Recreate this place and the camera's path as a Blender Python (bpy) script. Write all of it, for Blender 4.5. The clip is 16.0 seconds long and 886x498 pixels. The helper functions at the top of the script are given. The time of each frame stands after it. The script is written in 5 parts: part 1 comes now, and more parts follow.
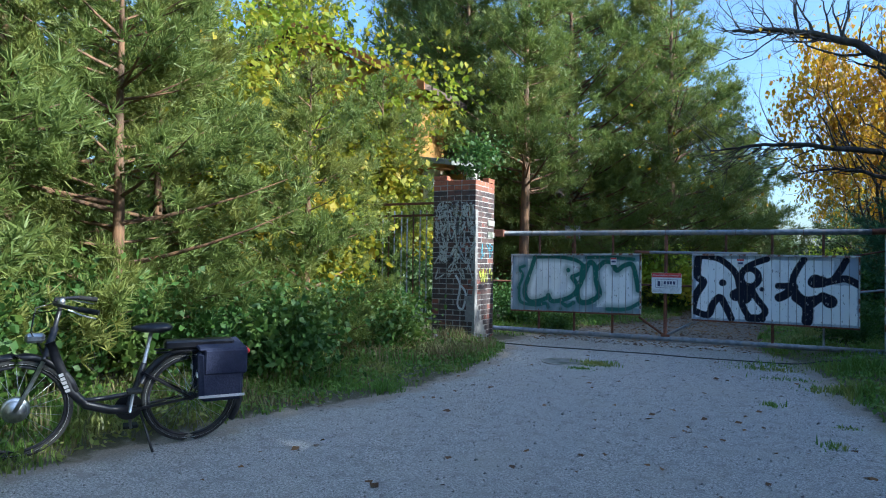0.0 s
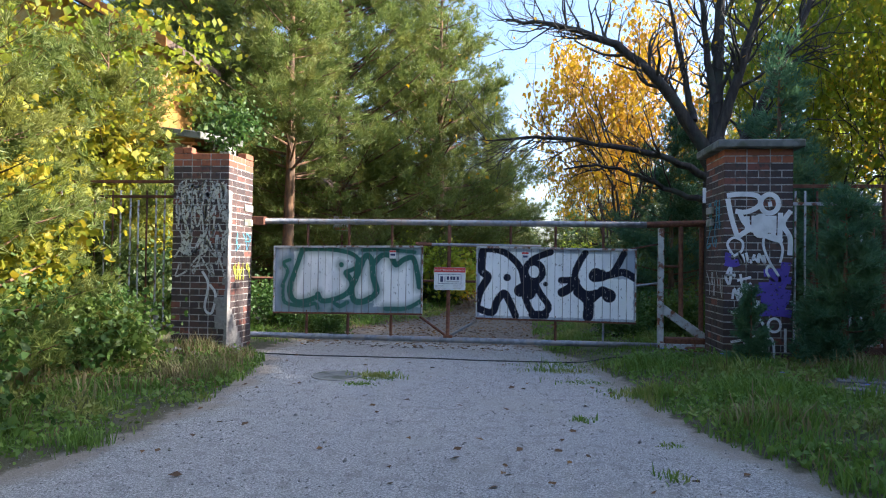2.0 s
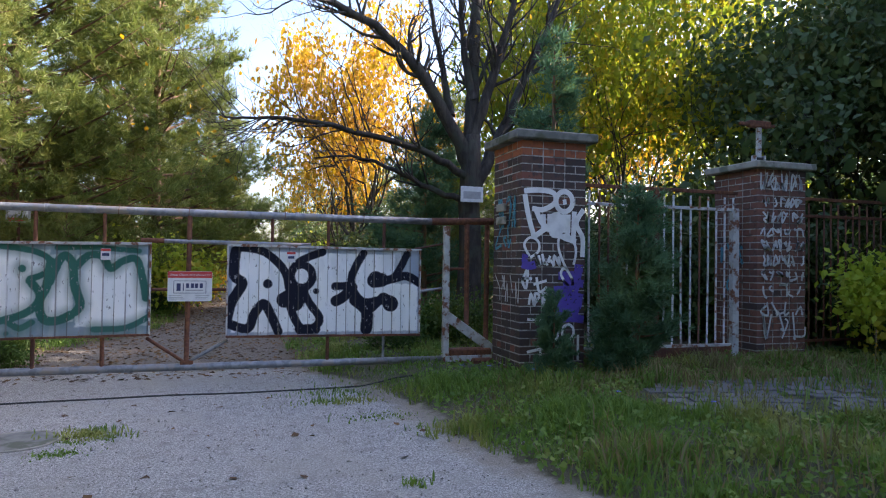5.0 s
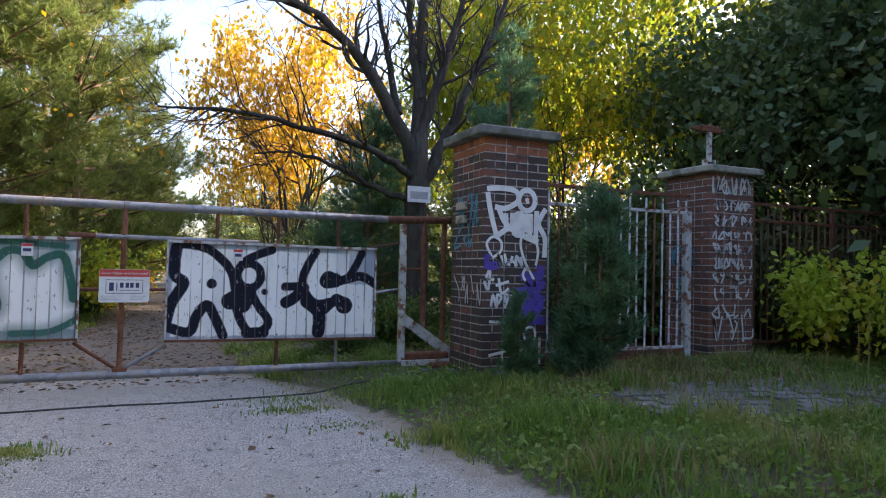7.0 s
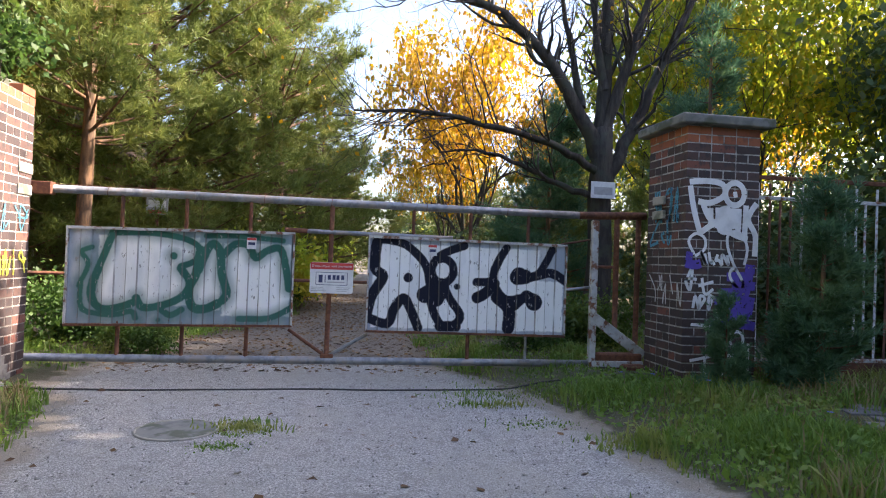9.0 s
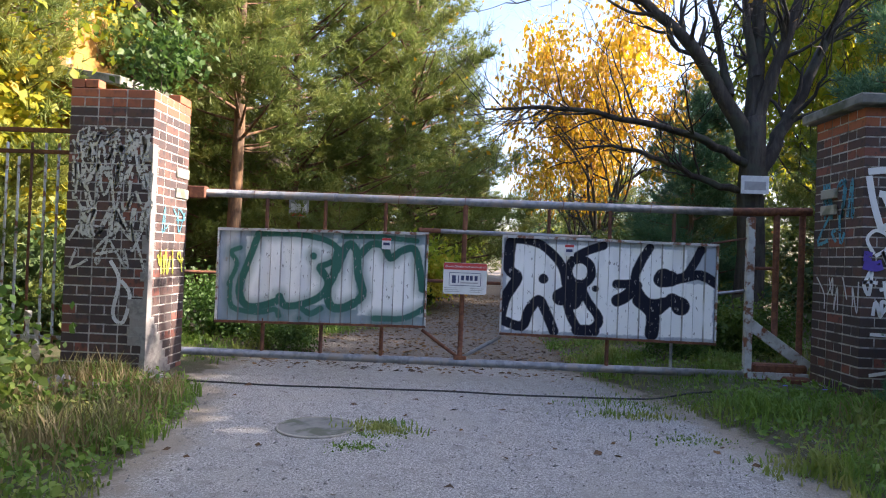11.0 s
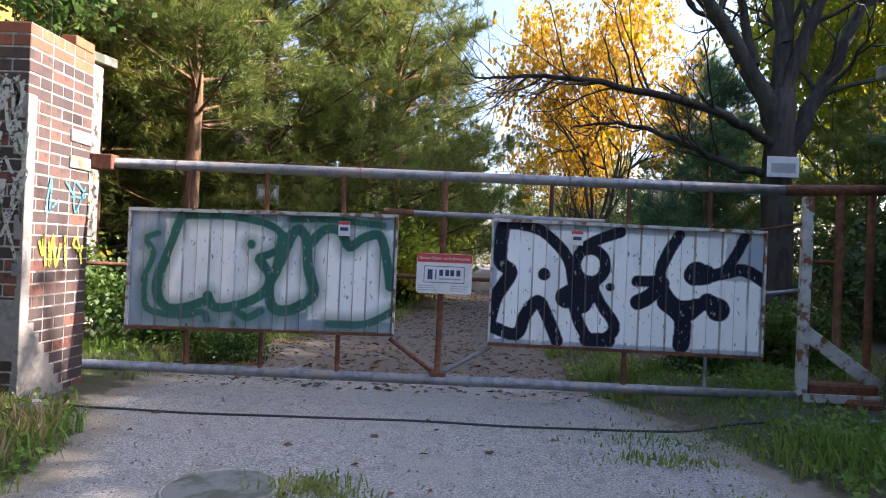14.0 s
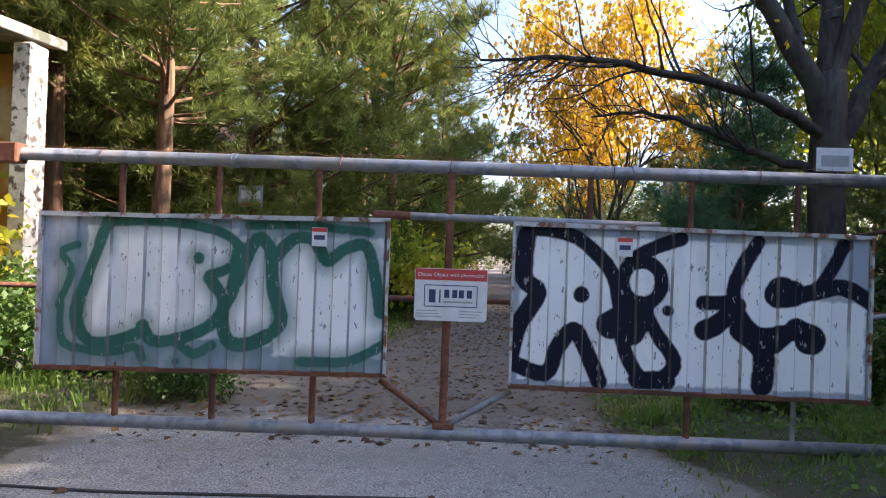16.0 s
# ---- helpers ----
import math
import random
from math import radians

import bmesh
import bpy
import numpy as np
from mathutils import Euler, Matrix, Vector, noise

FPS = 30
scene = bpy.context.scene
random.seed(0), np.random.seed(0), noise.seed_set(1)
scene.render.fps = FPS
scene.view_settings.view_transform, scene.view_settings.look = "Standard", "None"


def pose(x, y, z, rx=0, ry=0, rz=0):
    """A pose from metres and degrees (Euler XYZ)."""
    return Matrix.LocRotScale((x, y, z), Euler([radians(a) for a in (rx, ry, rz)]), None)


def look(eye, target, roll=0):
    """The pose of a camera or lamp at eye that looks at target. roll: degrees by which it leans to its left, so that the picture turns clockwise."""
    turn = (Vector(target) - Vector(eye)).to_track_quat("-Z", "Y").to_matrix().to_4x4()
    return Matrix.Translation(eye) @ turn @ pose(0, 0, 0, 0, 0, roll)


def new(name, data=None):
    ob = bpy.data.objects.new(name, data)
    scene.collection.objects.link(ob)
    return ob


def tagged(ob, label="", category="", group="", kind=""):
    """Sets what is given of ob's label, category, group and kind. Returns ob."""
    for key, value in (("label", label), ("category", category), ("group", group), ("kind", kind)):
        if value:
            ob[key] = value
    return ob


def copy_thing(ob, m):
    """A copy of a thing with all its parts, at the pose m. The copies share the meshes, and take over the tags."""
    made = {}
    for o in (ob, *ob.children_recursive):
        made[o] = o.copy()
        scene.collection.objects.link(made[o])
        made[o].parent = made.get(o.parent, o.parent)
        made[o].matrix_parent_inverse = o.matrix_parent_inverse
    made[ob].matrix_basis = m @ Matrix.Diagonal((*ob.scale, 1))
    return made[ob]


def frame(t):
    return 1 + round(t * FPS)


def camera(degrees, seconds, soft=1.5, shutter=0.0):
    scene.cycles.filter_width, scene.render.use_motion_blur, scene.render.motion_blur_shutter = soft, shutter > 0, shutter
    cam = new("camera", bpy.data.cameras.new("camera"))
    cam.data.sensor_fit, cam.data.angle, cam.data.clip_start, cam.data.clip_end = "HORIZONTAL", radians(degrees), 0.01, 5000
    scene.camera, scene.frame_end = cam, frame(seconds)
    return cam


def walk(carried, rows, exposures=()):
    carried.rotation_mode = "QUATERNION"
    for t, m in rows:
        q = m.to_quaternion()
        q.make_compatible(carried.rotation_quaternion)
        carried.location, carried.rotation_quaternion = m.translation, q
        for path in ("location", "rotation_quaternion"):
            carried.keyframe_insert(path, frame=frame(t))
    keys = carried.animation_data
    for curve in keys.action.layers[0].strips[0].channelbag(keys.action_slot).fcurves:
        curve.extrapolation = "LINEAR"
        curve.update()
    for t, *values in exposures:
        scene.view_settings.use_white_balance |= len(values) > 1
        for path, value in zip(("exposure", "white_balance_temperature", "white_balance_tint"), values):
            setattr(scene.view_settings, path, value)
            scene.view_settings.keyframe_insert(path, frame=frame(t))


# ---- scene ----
cam = camera(67.9, 16.0, soft=1.1)
METRES, EYE, TILT, LEAN, TURN = 8.0, 1.5, 0.0, 0.0, 27.3
EXPOSURES = [(0.0, 1.35, 4850, 2), (1.5, 1.8, 5500, 10), (5.0, 2.15, 6150, 20), (8.0, 2.3, 6500, 20), (12.5, 2.05, 6150, 20), (16.0, 2.15, 6150, 20)]
ROWS = [
    (0.0, 0.0, 0.0, 0.0, -0.02, 1.07, -0.85),
    (0.5, 0.014, 0.063, -0.0013, -7.16, 1.04, -0.79),
    (1.0, 0.0211, 0.1171, -0.0009, -13.95, 1.19, -0.81),
    (1.5, 0.0265, 0.177, -0.0025, -18.71, 0.88, -0.77),
    (2.0, 0.0223, 0.2237, -0.0013, -20.42, 0.84, -0.82),
    (2.5, 0.0248, 0.2675, -0.0003, -23.98, 1.04, -0.71),
    (3.0, 0.036, 0.3125, 0.0033, -25.95, 1.23, -0.85),
    (3.5, 0.0409, 0.3596, 0.0054, -29.69, 1.44, -0.98),
    (4.0, 0.048, 0.4007, 0.0057, -33.87, 1.48, -0.73),
    (4.5, 0.0584, 0.4361, 0.0036, -37.61, 1.14, -1.12),
    (5.0, 0.062, 0.471, 0.0016, -44.81, 1.12, -0.84),
    (7.5, 0.0621, 0.5432, -0.007, -51.04, 1.62, -1.25),
    (8.0, 0.0583, 0.5515, -0.0076, -46.0, 1.29, -1.68),
    (8.5, 0.0521, 0.56, -0.0093, -41.68, 0.95, -2.08),
    (9.0, 0.0477, 0.5679, -0.0087, -36.43, 0.98, -2.09),
    (9.5, 0.0447, 0.5721, -0.0079, -32.54, 0.95, -2.02),
    (10.0, 0.0438, 0.5757, -0.0077, -29.57, 0.9, -2.05),
    (12.5, 0.1063, 0.6691, -0.015, -22.89, 0.3, -2.19),
    (13.0, 0.1333, 0.6995, -0.0144, -25.68, 0.28, -2.04),
    (13.5, 0.1472, 0.7294, -0.0148, -25.89, 0.26, -2.26),
    (14.0, 0.163, 0.7724, -0.0149, -25.91, 0.16, -2.37),
    (14.5, 0.191, 0.8137, -0.0151, -26.56, 0.07, -2.28),
    (15.0, 0.207, 0.8563, -0.0149, -26.04, -0.05, -2.28),
    (15.5, 0.2168, 0.893, -0.0137, -26.5, 0.03, -2.08),
    (16.0, 0.2342, 0.9326, -0.0052, -25.96, 0.4, -1.93),
]
walk(cam, [(t, pose(0, 0, EYE, TILT, LEAN, TURN) @ pose(METRES * x, METRES * y, METRES * z, 90 + pitch, roll, yaw)) for t, x, y, z, yaw, pitch, roll in ROWS],
     exposures=EXPOSURES)

# ---- light ----
SUN_FROM = Vector((0.86, 0.06, 0.46)).normalized()
world = bpy.data.worlds.new("sky")
scene.world = world
world.use_nodes = True
wn = world.node_tree.nodes
sky = wn.new("ShaderNodeTexSky")
sky.sky_type, sky.sun_disc = "NISHITA", False
sky.sun_elevation = math.asin(SUN_FROM.z)
sky.sun_rotation = math.atan2(SUN_FROM.x, SUN_FROM.y)
sky.air_density, sky.dust_density = 1.0, 2.5
wn["Background"].inputs["Strength"].default_value = 0.12
world.node_tree.links.new(sky.outputs["Color"], wn["Background"].inputs["Color"])
sun_data = bpy.data.lights.new("sun", "SUN")
sun_data.energy, sun_data.angle, sun_data.color = 5.0, radians(0.5), (1.0, 0.86, 0.66)
new("sun", sun_data).matrix_world = look(SUN_FROM * 60, (0, 0, 0))


# ---- materials ----
def rgb(c):
    return (c[0], c[1], c[2], 1.0)


class Mat:
    """A node material that is put together step by step."""

    def __init__(self, name, rough=0.8, metal=0.0):
        self.m = bpy.data.materials.new(name)
        self.m.use_nodes = True
        self.n, self.l = self.m.node_tree.nodes, self.m.node_tree.links
        self.b = self.n["Principled BSDF"]
        self.b.inputs["Roughness"].default_value = rough
        self.b.inputs["Metallic"].default_value = metal
        self.co = self.n.new("ShaderNodeTexCoord").outputs["Object"]
        self.c = None

    def world_space(self):
        self.co = self.n.new("ShaderNodeNewGeometry").outputs["Position"]
        return self

    def noise(self, scale, detail=4.0, stretch=None, rough=0.6):
        t = self.n.new("ShaderNodeTexNoise")
        t.inputs["Scale"].default_value, t.inputs["Detail"].default_value = scale, detail
        t.inputs["Roughness"].default_value = rough
        co = self.co
        if stretch:
            mp = self.n.new("ShaderNodeMapping")
            mp.inputs["Scale"].default_value = stretch
            self.l.new(co, mp.inputs["Vector"])
            co = mp.outputs["Vector"]
        self.l.new(co, t.inputs["Vector"])
        return t.outputs["Fac"]

    def step(self, fac, lo, hi):
        r = self.n.new("ShaderNodeMapRange")
        r.interpolation_type = "SMOOTHSTEP"
        r.inputs["From Min"].default_value, r.inputs["From Max"].default_value = lo, hi
        self.l.new(fac, r.inputs["Value"])
        return r.outputs["Result"]

    def math(self, op, a, b):
        k = self.n.new("ShaderNodeMath")
        k.operation = op
        for i, v in ((0, a), (1, b)):
            if isinstance(v, (int, float)):
                k.inputs[i].default_value = v
            else:
                self.l.new(v, k.inputs[i])
        return k.outputs[0]

    def attr(self, name):
        a = self.n.new("ShaderNodeAttribute")
        a.attribute_name = name
        return a.outputs["Fac"]

    def island(self):
        return self.n.new("ShaderNodeNewGeometry").outputs["Random Per Island"]

    def ob_random(self):
        return self.n.new("ShaderNodeObjectInfo").outputs["Random"]

    def base(self, c):
        v = self.n.new("ShaderNodeRGB")
        v.outputs[0].default_value = rgb(c)
        self.c = v.outputs[0]
        return self

    def over(self, fac, c):
        """Lays the colour c over the last one where fac is one."""
        x = self.n.new("ShaderNodeMix")
        x.data_type = "RGBA"
        self.l.new(fac, x.inputs["Factor"])
        self.l.new(self.c, x.inputs["A"])
        x.inputs["B"].default_value = rgb(c)
        self.c = x.outputs["Result"]
        return self

    def bump(self, fac, strength=0.3, distance=0.01):
        b = self.n.new("ShaderNodeBump")
        b.inputs["Strength"].default_value, b.inputs["Distance"].default_value = strength, distance
        self.l.new(fac, b.inputs["Height"])
        self.l.new(b.outputs["Normal"], self.b.inputs["Normal"])
        return self

    def done(self):
        if self.c:
            self.l.new(self.c, self.b.inputs["Base Color"])
        return self.m

    def leafy(self, glow=0.45):
        """Lets a share of the light glow, as a leaf does."""
        self.done()
        tr = self.n.new("ShaderNodeBsdfTranslucent")
        self.l.new(self.c, tr.inputs["Color"])
        x = self.n.new("ShaderNodeMixShader")
        x.inputs[0].default_value = glow
        self.l.new(self.b.outputs[0], x.inputs[1])
        self.l.new(tr.outputs[0], x.inputs[2])
        self.l.new(x.outputs[0], self.n["Material Output"].inputs["Surface"])
        return self.m

    def worn_off(self, fac):
        """Shows what lies below where fac is zero."""
        self.done()
        tr = self.n.new("ShaderNodeBsdfTransparent")
        x = self.n.new("ShaderNodeMixShader")
        self.l.new(fac, x.inputs[0])
        self.l.new(tr.outputs[0], x.inputs[1])
        self.l.new(self.b.outputs[0], x.inputs[2])
        self.l.new(x.outputs[0], self.n["Material Output"].inputs["Surface"])
        return self.m


def leaf_mat(name, a, b, c, glow=0.45, rough=0.55):
    m = Mat(name, rough).base(a)
    m.over(m.island(), b)
    m.world_space()
    m.over(m.step(m.noise(0.9, 3), 0.48, 0.66), c)
    return m.leafy(glow)


def rough_mat(name, a, b, scale, rough=0.85, metal=0.0, c=None, c_scale=1.5, bump=0.35, dist=0.006, stretch=None):
    m = Mat(name, rough, metal).base(a)
    f = m.noise(scale, 5, stretch)
    m.over(m.step(f, 0.42, 0.62), b)
    if c:
        m.over(m.step(m.noise(c_scale, 4), 0.5, 0.62), c)
    return m.bump(f, bump, dist).done()


PINE = leaf_mat("pine_needles", (0.12, 0.17, 0.04), (0.22, 0.27, 0.06), (0.22, 0.235, 0.05), 0.45)
PINE_YOUNG = leaf_mat("young_pine_needles", (0.06, 0.15, 0.08), (0.12, 0.24, 0.12), (0.14, 0.24, 0.10), 0.45)
MAPLE = leaf_mat("maple_leaf", (0.20, 0.25, 0.02), (0.38, 0.35, 0.02), (0.46, 0.34, 0.02), 0.5)
GREEN = leaf_mat("green_leaf", (0.045, 0.105, 0.022), (0.085, 0.165, 0.03), (0.13, 0.19, 0.03), 0.45)
DARK = leaf_mat("dark_leaf", (0.045, 0.085, 0.028), (0.075, 0.125, 0.035), (0.12, 0.14, 0.035), 0.35)
YELLOW = leaf_mat("yellow_leaf", (0.46, 0.27, 0.008), (0.56, 0.38, 0.010), (0.42, 0.20, 0.01), 0.5)
LIME = leaf_mat("lime_leaf", (0.18, 0.27, 0.02), (0.34, 0.37, 0.02), (0.48, 0.38, 0.02), 0.62)
LIME_SHRUB = leaf_mat("bright_shrub_leaf", (0.34, 0.46, 0.04), (0.46, 0.54, 0.05), (0.52, 0.44, 0.04), 0.5)
GRASS = leaf_mat("grass_blade", (0.12, 0.22, 0.035), (0.19, 0.30, 0.05), (0.32, 0.33, 0.09), 0.5)
STRAW = leaf_mat("dry_grass", (0.30, 0.24, 0.11), (0.22, 0.18, 0.08), (0.14, 0.15, 0.05), 0.35)
LITTER = leaf_mat("fallen_leaf", (0.10, 0.055, 0.025), (0.22, 0.12, 0.04), (0.06, 0.035, 0.02), 0.15, 0.8)
BARK = rough_mat("bark", (0.028, 0.023, 0.02), (0.06, 0.05, 0.042), 9, c=(0.05, 0.052, 0.04), bump=0.9, dist=0.03, stretch=(1, 1, 0.2))
PINE_BARK = rough_mat("pine_bark", (0.10, 0.06, 0.035), (0.22, 0.12, 0.06), 8, bump=0.9, dist=0.03, stretch=(1, 1, 0.25))
GALV = rough_mat("galvanised_pipe", (0.29, 0.30, 0.32), (0.19, 0.20, 0.22), 14, 0.5, 0.55, c=(0.30, 0.27, 0.25), c_scale=5, bump=0.2)
RUST = rough_mat("rusty_steel", (0.13, 0.05, 0.03), (0.20, 0.085, 0.045), 22, 0.8, 0.2, c=(0.09, 0.04, 0.028), bump=0.5)
PEEL = rough_mat("peeling_white_paint", (0.50, 0.51, 0.52), (0.38, 0.38, 0.38), 7, 0.65, c=(0.18, 0.075, 0.04), c_scale=9, bump=0.4)
CONCRETE = rough_mat("old_concrete", (0.20, 0.20, 0.185), (0.13, 0.135, 0.125), 6, 0.92, c=(0.09, 0.10, 0.07), c_scale=3, bump=0.6)
PALE_CONCRETE = rough_mat("pale_concrete", (0.36, 0.34, 0.30), (0.27, 0.26, 0.23), 7, 0.92, c=(0.16, 0.17, 0.13), c_scale=4, bump=0.5)
MORTAR = rough_mat("mortar", (0.43, 0.41, 0.385), (0.31, 0.295, 0.28), 25, 0.95, c=(0.14, 0.13, 0.12), c_scale=4, bump=0.6)
PLASTER = rough_mat("smeared_mortar", (0.27, 0.26, 0.25), (0.17, 0.165, 0.16), 12, 0.95, c=(0.26, 0.24, 0.23), c_scale=6, bump=0.8, dist=0.012)
OCHRE = rough_mat("ochre_render", (0.42, 0.22, 0.05), (0.33, 0.17, 0.045), 3, 0.9, c=(0.45, 0.36, 0.24), c_scale=1.2, bump=0.4)
BROWN_WALL = rough_mat("brown_boards", (0.16, 0.085, 0.045), (0.11, 0.06, 0.035), 5, 0.85, c=(0.30, 0.15, 0.05), c_scale=1.1, bump=0.4)
WHITE_WALL = rough_mat("peeled_white_render", (0.62, 0.60, 0.55), (0.45, 0.42, 0.37), 5, 0.9, c=(0.10, 0.08, 0.07), c_scale=8, bump=0.5)
ROOF = rough_mat("roof_tile", (0.13, 0.085, 0.065), (0.09, 0.065, 0.055), 6, 0.85, bump=0.5)
ORANGE_WOOD = rough_mat("orange_stained_wood", (0.40, 0.16, 0.05), (0.28, 0.11, 0.04), 8, 0.8, bump=0.4)
DARK_GAP = rough_mat("dark_interior", (0.02, 0.02, 0.018), (0.03, 0.028, 0.025), 4)
BLACK = rough_mat("black_lacquer", (0.012, 0.012, 0.016), (0.02, 0.02, 0.026), 30, 0.35, bump=0.05)
RUBBER = rough_mat("tyre_rubber", (0.018, 0.018, 0.018), (0.03, 0.03, 0.03), 60, 0.8)
CHROME = rough_mat("brushed_aluminium", (0.55, 0.56, 0.58), (0.42, 0.43, 0.45), 40, 0.35, 0.9, bump=0.05)
NAVY = rough_mat("navy_canvas", (0.012, 0.016, 0.045), (0.02, 0.025, 0.06), 60, 0.85, bump=0.5)
SILVER_TAPE = rough_mat("reflective_tape", (0.6, 0.6, 0.62), (0.5, 0.5, 0.52), 30, 0.4)
RED_LAMP = rough_mat("red_plastic", (0.35, 0.02, 0.02), (0.28, 0.015, 0.015), 20, 0.3)
SIGN_WHITE = rough_mat("sign_white", (0.72, 0.73, 0.75), (0.64, 0.65, 0.67), 9, 0.45, bump=0.03)
SIGN_RED = rough_mat("sign_red", (0.55, 0.05, 0.05), (0.48, 0.06, 0.055), 9, 0.45, bump=0.03)
SIGN_NAVY = rough_mat("sign_navy", (0.03, 0.04, 0.12), (0.04, 0.05, 0.13), 9, 0.5, bump=0.03)
SIGN_GREY = rough_mat("sign_grey", (0.40, 0.40, 0.42), (0.34, 0.34, 0.36), 9, 0.5, bump=0.03)
CABLE = rough_mat("black_cable", (0.03, 0.03, 0.03), (0.05, 0.05, 0.05), 30, 0.7)
STONE = rough_mat("grey_stone", (0.30, 0.29, 0.27), (0.20, 0.19, 0.18), 12, 0.9, bump=0.7)
RAG = rough_mat("faded_rag", (0.62, 0.60, 0.58), (0.48, 0.46, 0.45), 20, 0.9)
BLUE_FLOWER = rough_mat("blue_petal", (0.12, 0.16, 0.55), (0.18, 0.22, 0.6), 20, 0.7)


def brick_mat(name, a, b, c, soot):
    m = Mat(name, 0.82).base(a)
    r = m.math("FRACT", m.math("ADD", m.math("MULTIPLY", m.ob_random(), 5.3), m.math("MULTIPLY", m.island(), 3.7)), 0)
    m.over(m.step(r, 0.25, 0.8), b)
    m.over(m.step(r, 0.86, 0.9), c)
    f = m.noise(30, 5)
    m.over(m.step(m.noise(9, 4), 0.5, 0.7), soot)
    return m.bump(f, 0.6, 0.006).done()


BRICK = brick_mat("dark_clinker", (0.06, 0.042, 0.042), (0.105, 0.06, 0.052), (0.20, 0.075, 0.055), (0.05, 0.042, 0.045))
RED_BRICK = brick_mat("red_brick", (0.36, 0.12, 0.06), (0.30, 0.10, 0.055), (0.20, 0.08, 0.05), (0.22, 0.085, 0.055))
BROWN_BRICK = brick_mat("brown_brick", (0.15, 0.07, 0.055), (0.21, 0.09, 0.065), (0.07, 0.045, 0.045), (0.09, 0.05, 0.045))
PAVER = brick_mat("grey_paver", (0.12, 0.115, 0.115), (0.16, 0.15, 0.145), (0.10, 0.10, 0.11), (0.08, 0.08, 0.075))


def spray(name, c, wear=0.5):
    m = Mat(name, 0.6).base(c)
    m.world_space()
    f = m.noise(26, 5)
    m.over(m.step(m.noise(5, 3), 0.45, 0.7), tuple(v * 0.8 for v in c))
    return m.worn_off(m.step(f, wear - 0.12, wear + 0.02))


SPRAY_WHITE = spray("white_spray_paint", (0.62, 0.62, 0.63), 0.40)
SPRAY_FADED = spray("faded_white_spray_paint", (0.50, 0.50, 0.48), 0.49)
SPRAY_BRIGHT = spray("bright_white_spray_paint", (0.78, 0.78, 0.80), 0.30)
SPRAY_CYAN = spray("cyan_spray_paint", (0.08, 0.30, 0.42), 0.46)
SPRAY_VIOLET = spray("violet_spray_paint", (0.11, 0.07, 0.40), 0.42)
SPRAY_YELLOW = spray("yellow_spray_paint", (0.48, 0.50, 0.06), 0.45)


def panel_mat(name, ink, white_share):
    """Galvanised sheet with sprayed white and outlines, after the distances kept on the mesh."""
    m = Mat(name, 0.62, 0.05).base((0.33, 0.38, 0.46))
    m.b.inputs["Specular IOR Level"].default_value = 0.25
    m.over(m.step(m.noise(4, 4, (1, 1, 0.25)), 0.45, 0.62), (0.46, 0.49, 0.53))
    fuzz = m.math("MULTIPLY", m.math("SUBTRACT", m.noise(16, 5), 0.5), 0.05)
    white = m.math("ADD", m.attr("fill"), fuzz)
    m.over(m.step(white, 0.012, -0.012), (0.86, 0.87, 0.88))
    m.over(m.math("MULTIPLY", m.step(m.noise(3.2, 4, (1, 1, 0.35)), 0.50, 0.62), 0.4), (0.62, 0.64, 0.67))
    edge = m.math("ADD", m.attr("ink"), m.math("MULTIPLY", fuzz, 0.35))
    m.over(m.step(edge, 0.012, -0.006), ink)
    if white_share:
        m.over(m.math("MULTIPLY", m.step(edge, 0.12, 0.0), 0.55), (0.04, 0.15, 0.13))
        m.over(m.math("MULTIPLY", m.step(m.math("ADD", m.attr("low"), fuzz), 0.24, 0.02), 0.3), (0.10, 0.21, 0.20))
    m.over(m.step(m.noise(30, 5, (1, 1, 0.4)), 0.62, 0.66), (0.28, 0.28, 0.29))
    # Shade on the ribs' steep sides is painted in as dark colour, broken by noise.
    fold_shade = m.math("MULTIPLY", m.attr("fold"), m.step(m.noise(6, 4, (1, 1, 0.3)), 0.25, 0.6))
    m.over(m.math("MULTIPLY", fold_shade, 0.75), (0.13, 0.12, 0.115))
    m.over(m.step(m.noise(11, 6, (1, 1, 0.6)), 0.70, 0.74), (0.20, 0.10, 0.06))
    return m.bump(m.noise(7, 3), 0.12, 0.01).done()


PANEL_GREEN = panel_mat("sprayed_sheet_green", (0.022, 0.105, 0.075), True)
PANEL_BLACK = panel_mat("sprayed_sheet_black", (0.006, 0.008, 0.022), False)

m = Mat("ground", 0.95).world_space()
m.base((0.32, 0.312, 0.30))
fine, mid = m.noise(55, 6, None, 0.75), m.noise(7, 5)
m.over(m.step(fine, 0.49, 0.56), (0.56, 0.55, 0.53))
m.over(m.step(m.noise(70, 3), 0.56, 0.64), (0.15, 0.145, 0.14))
m.over(m.step(m.noise(38, 2), 0.62, 0.68), (0.60, 0.59, 0.57))
m.over(m.math("MULTIPLY", m.step(mid, 0.50, 0.66), 0.6), (0.25, 0.235, 0.215))
m.over(m.math("MULTIPLY", m.step(m.noise(0.8, 4), 0.5, 0.65), 0.5), (0.38, 0.365, 0.33))
m.over(m.math("MULTIPLY", m.step(m.math("ADD", m.attr("verge"), m.math("MULTIPLY", m.math("SUBTRACT", m.noise(1.6, 5), 0.5), 1.1)), 0.0, 0.4), 0.7), (0.26, 0.215, 0.155))
soil = m.math("ADD", m.attr("verge"), m.math("MULTIPLY", m.math("SUBTRACT", m.noise(4, 6), 0.5), 0.9))
m.over(m.step(soil, 0.42, 0.62), (0.105, 0.095, 0.055))
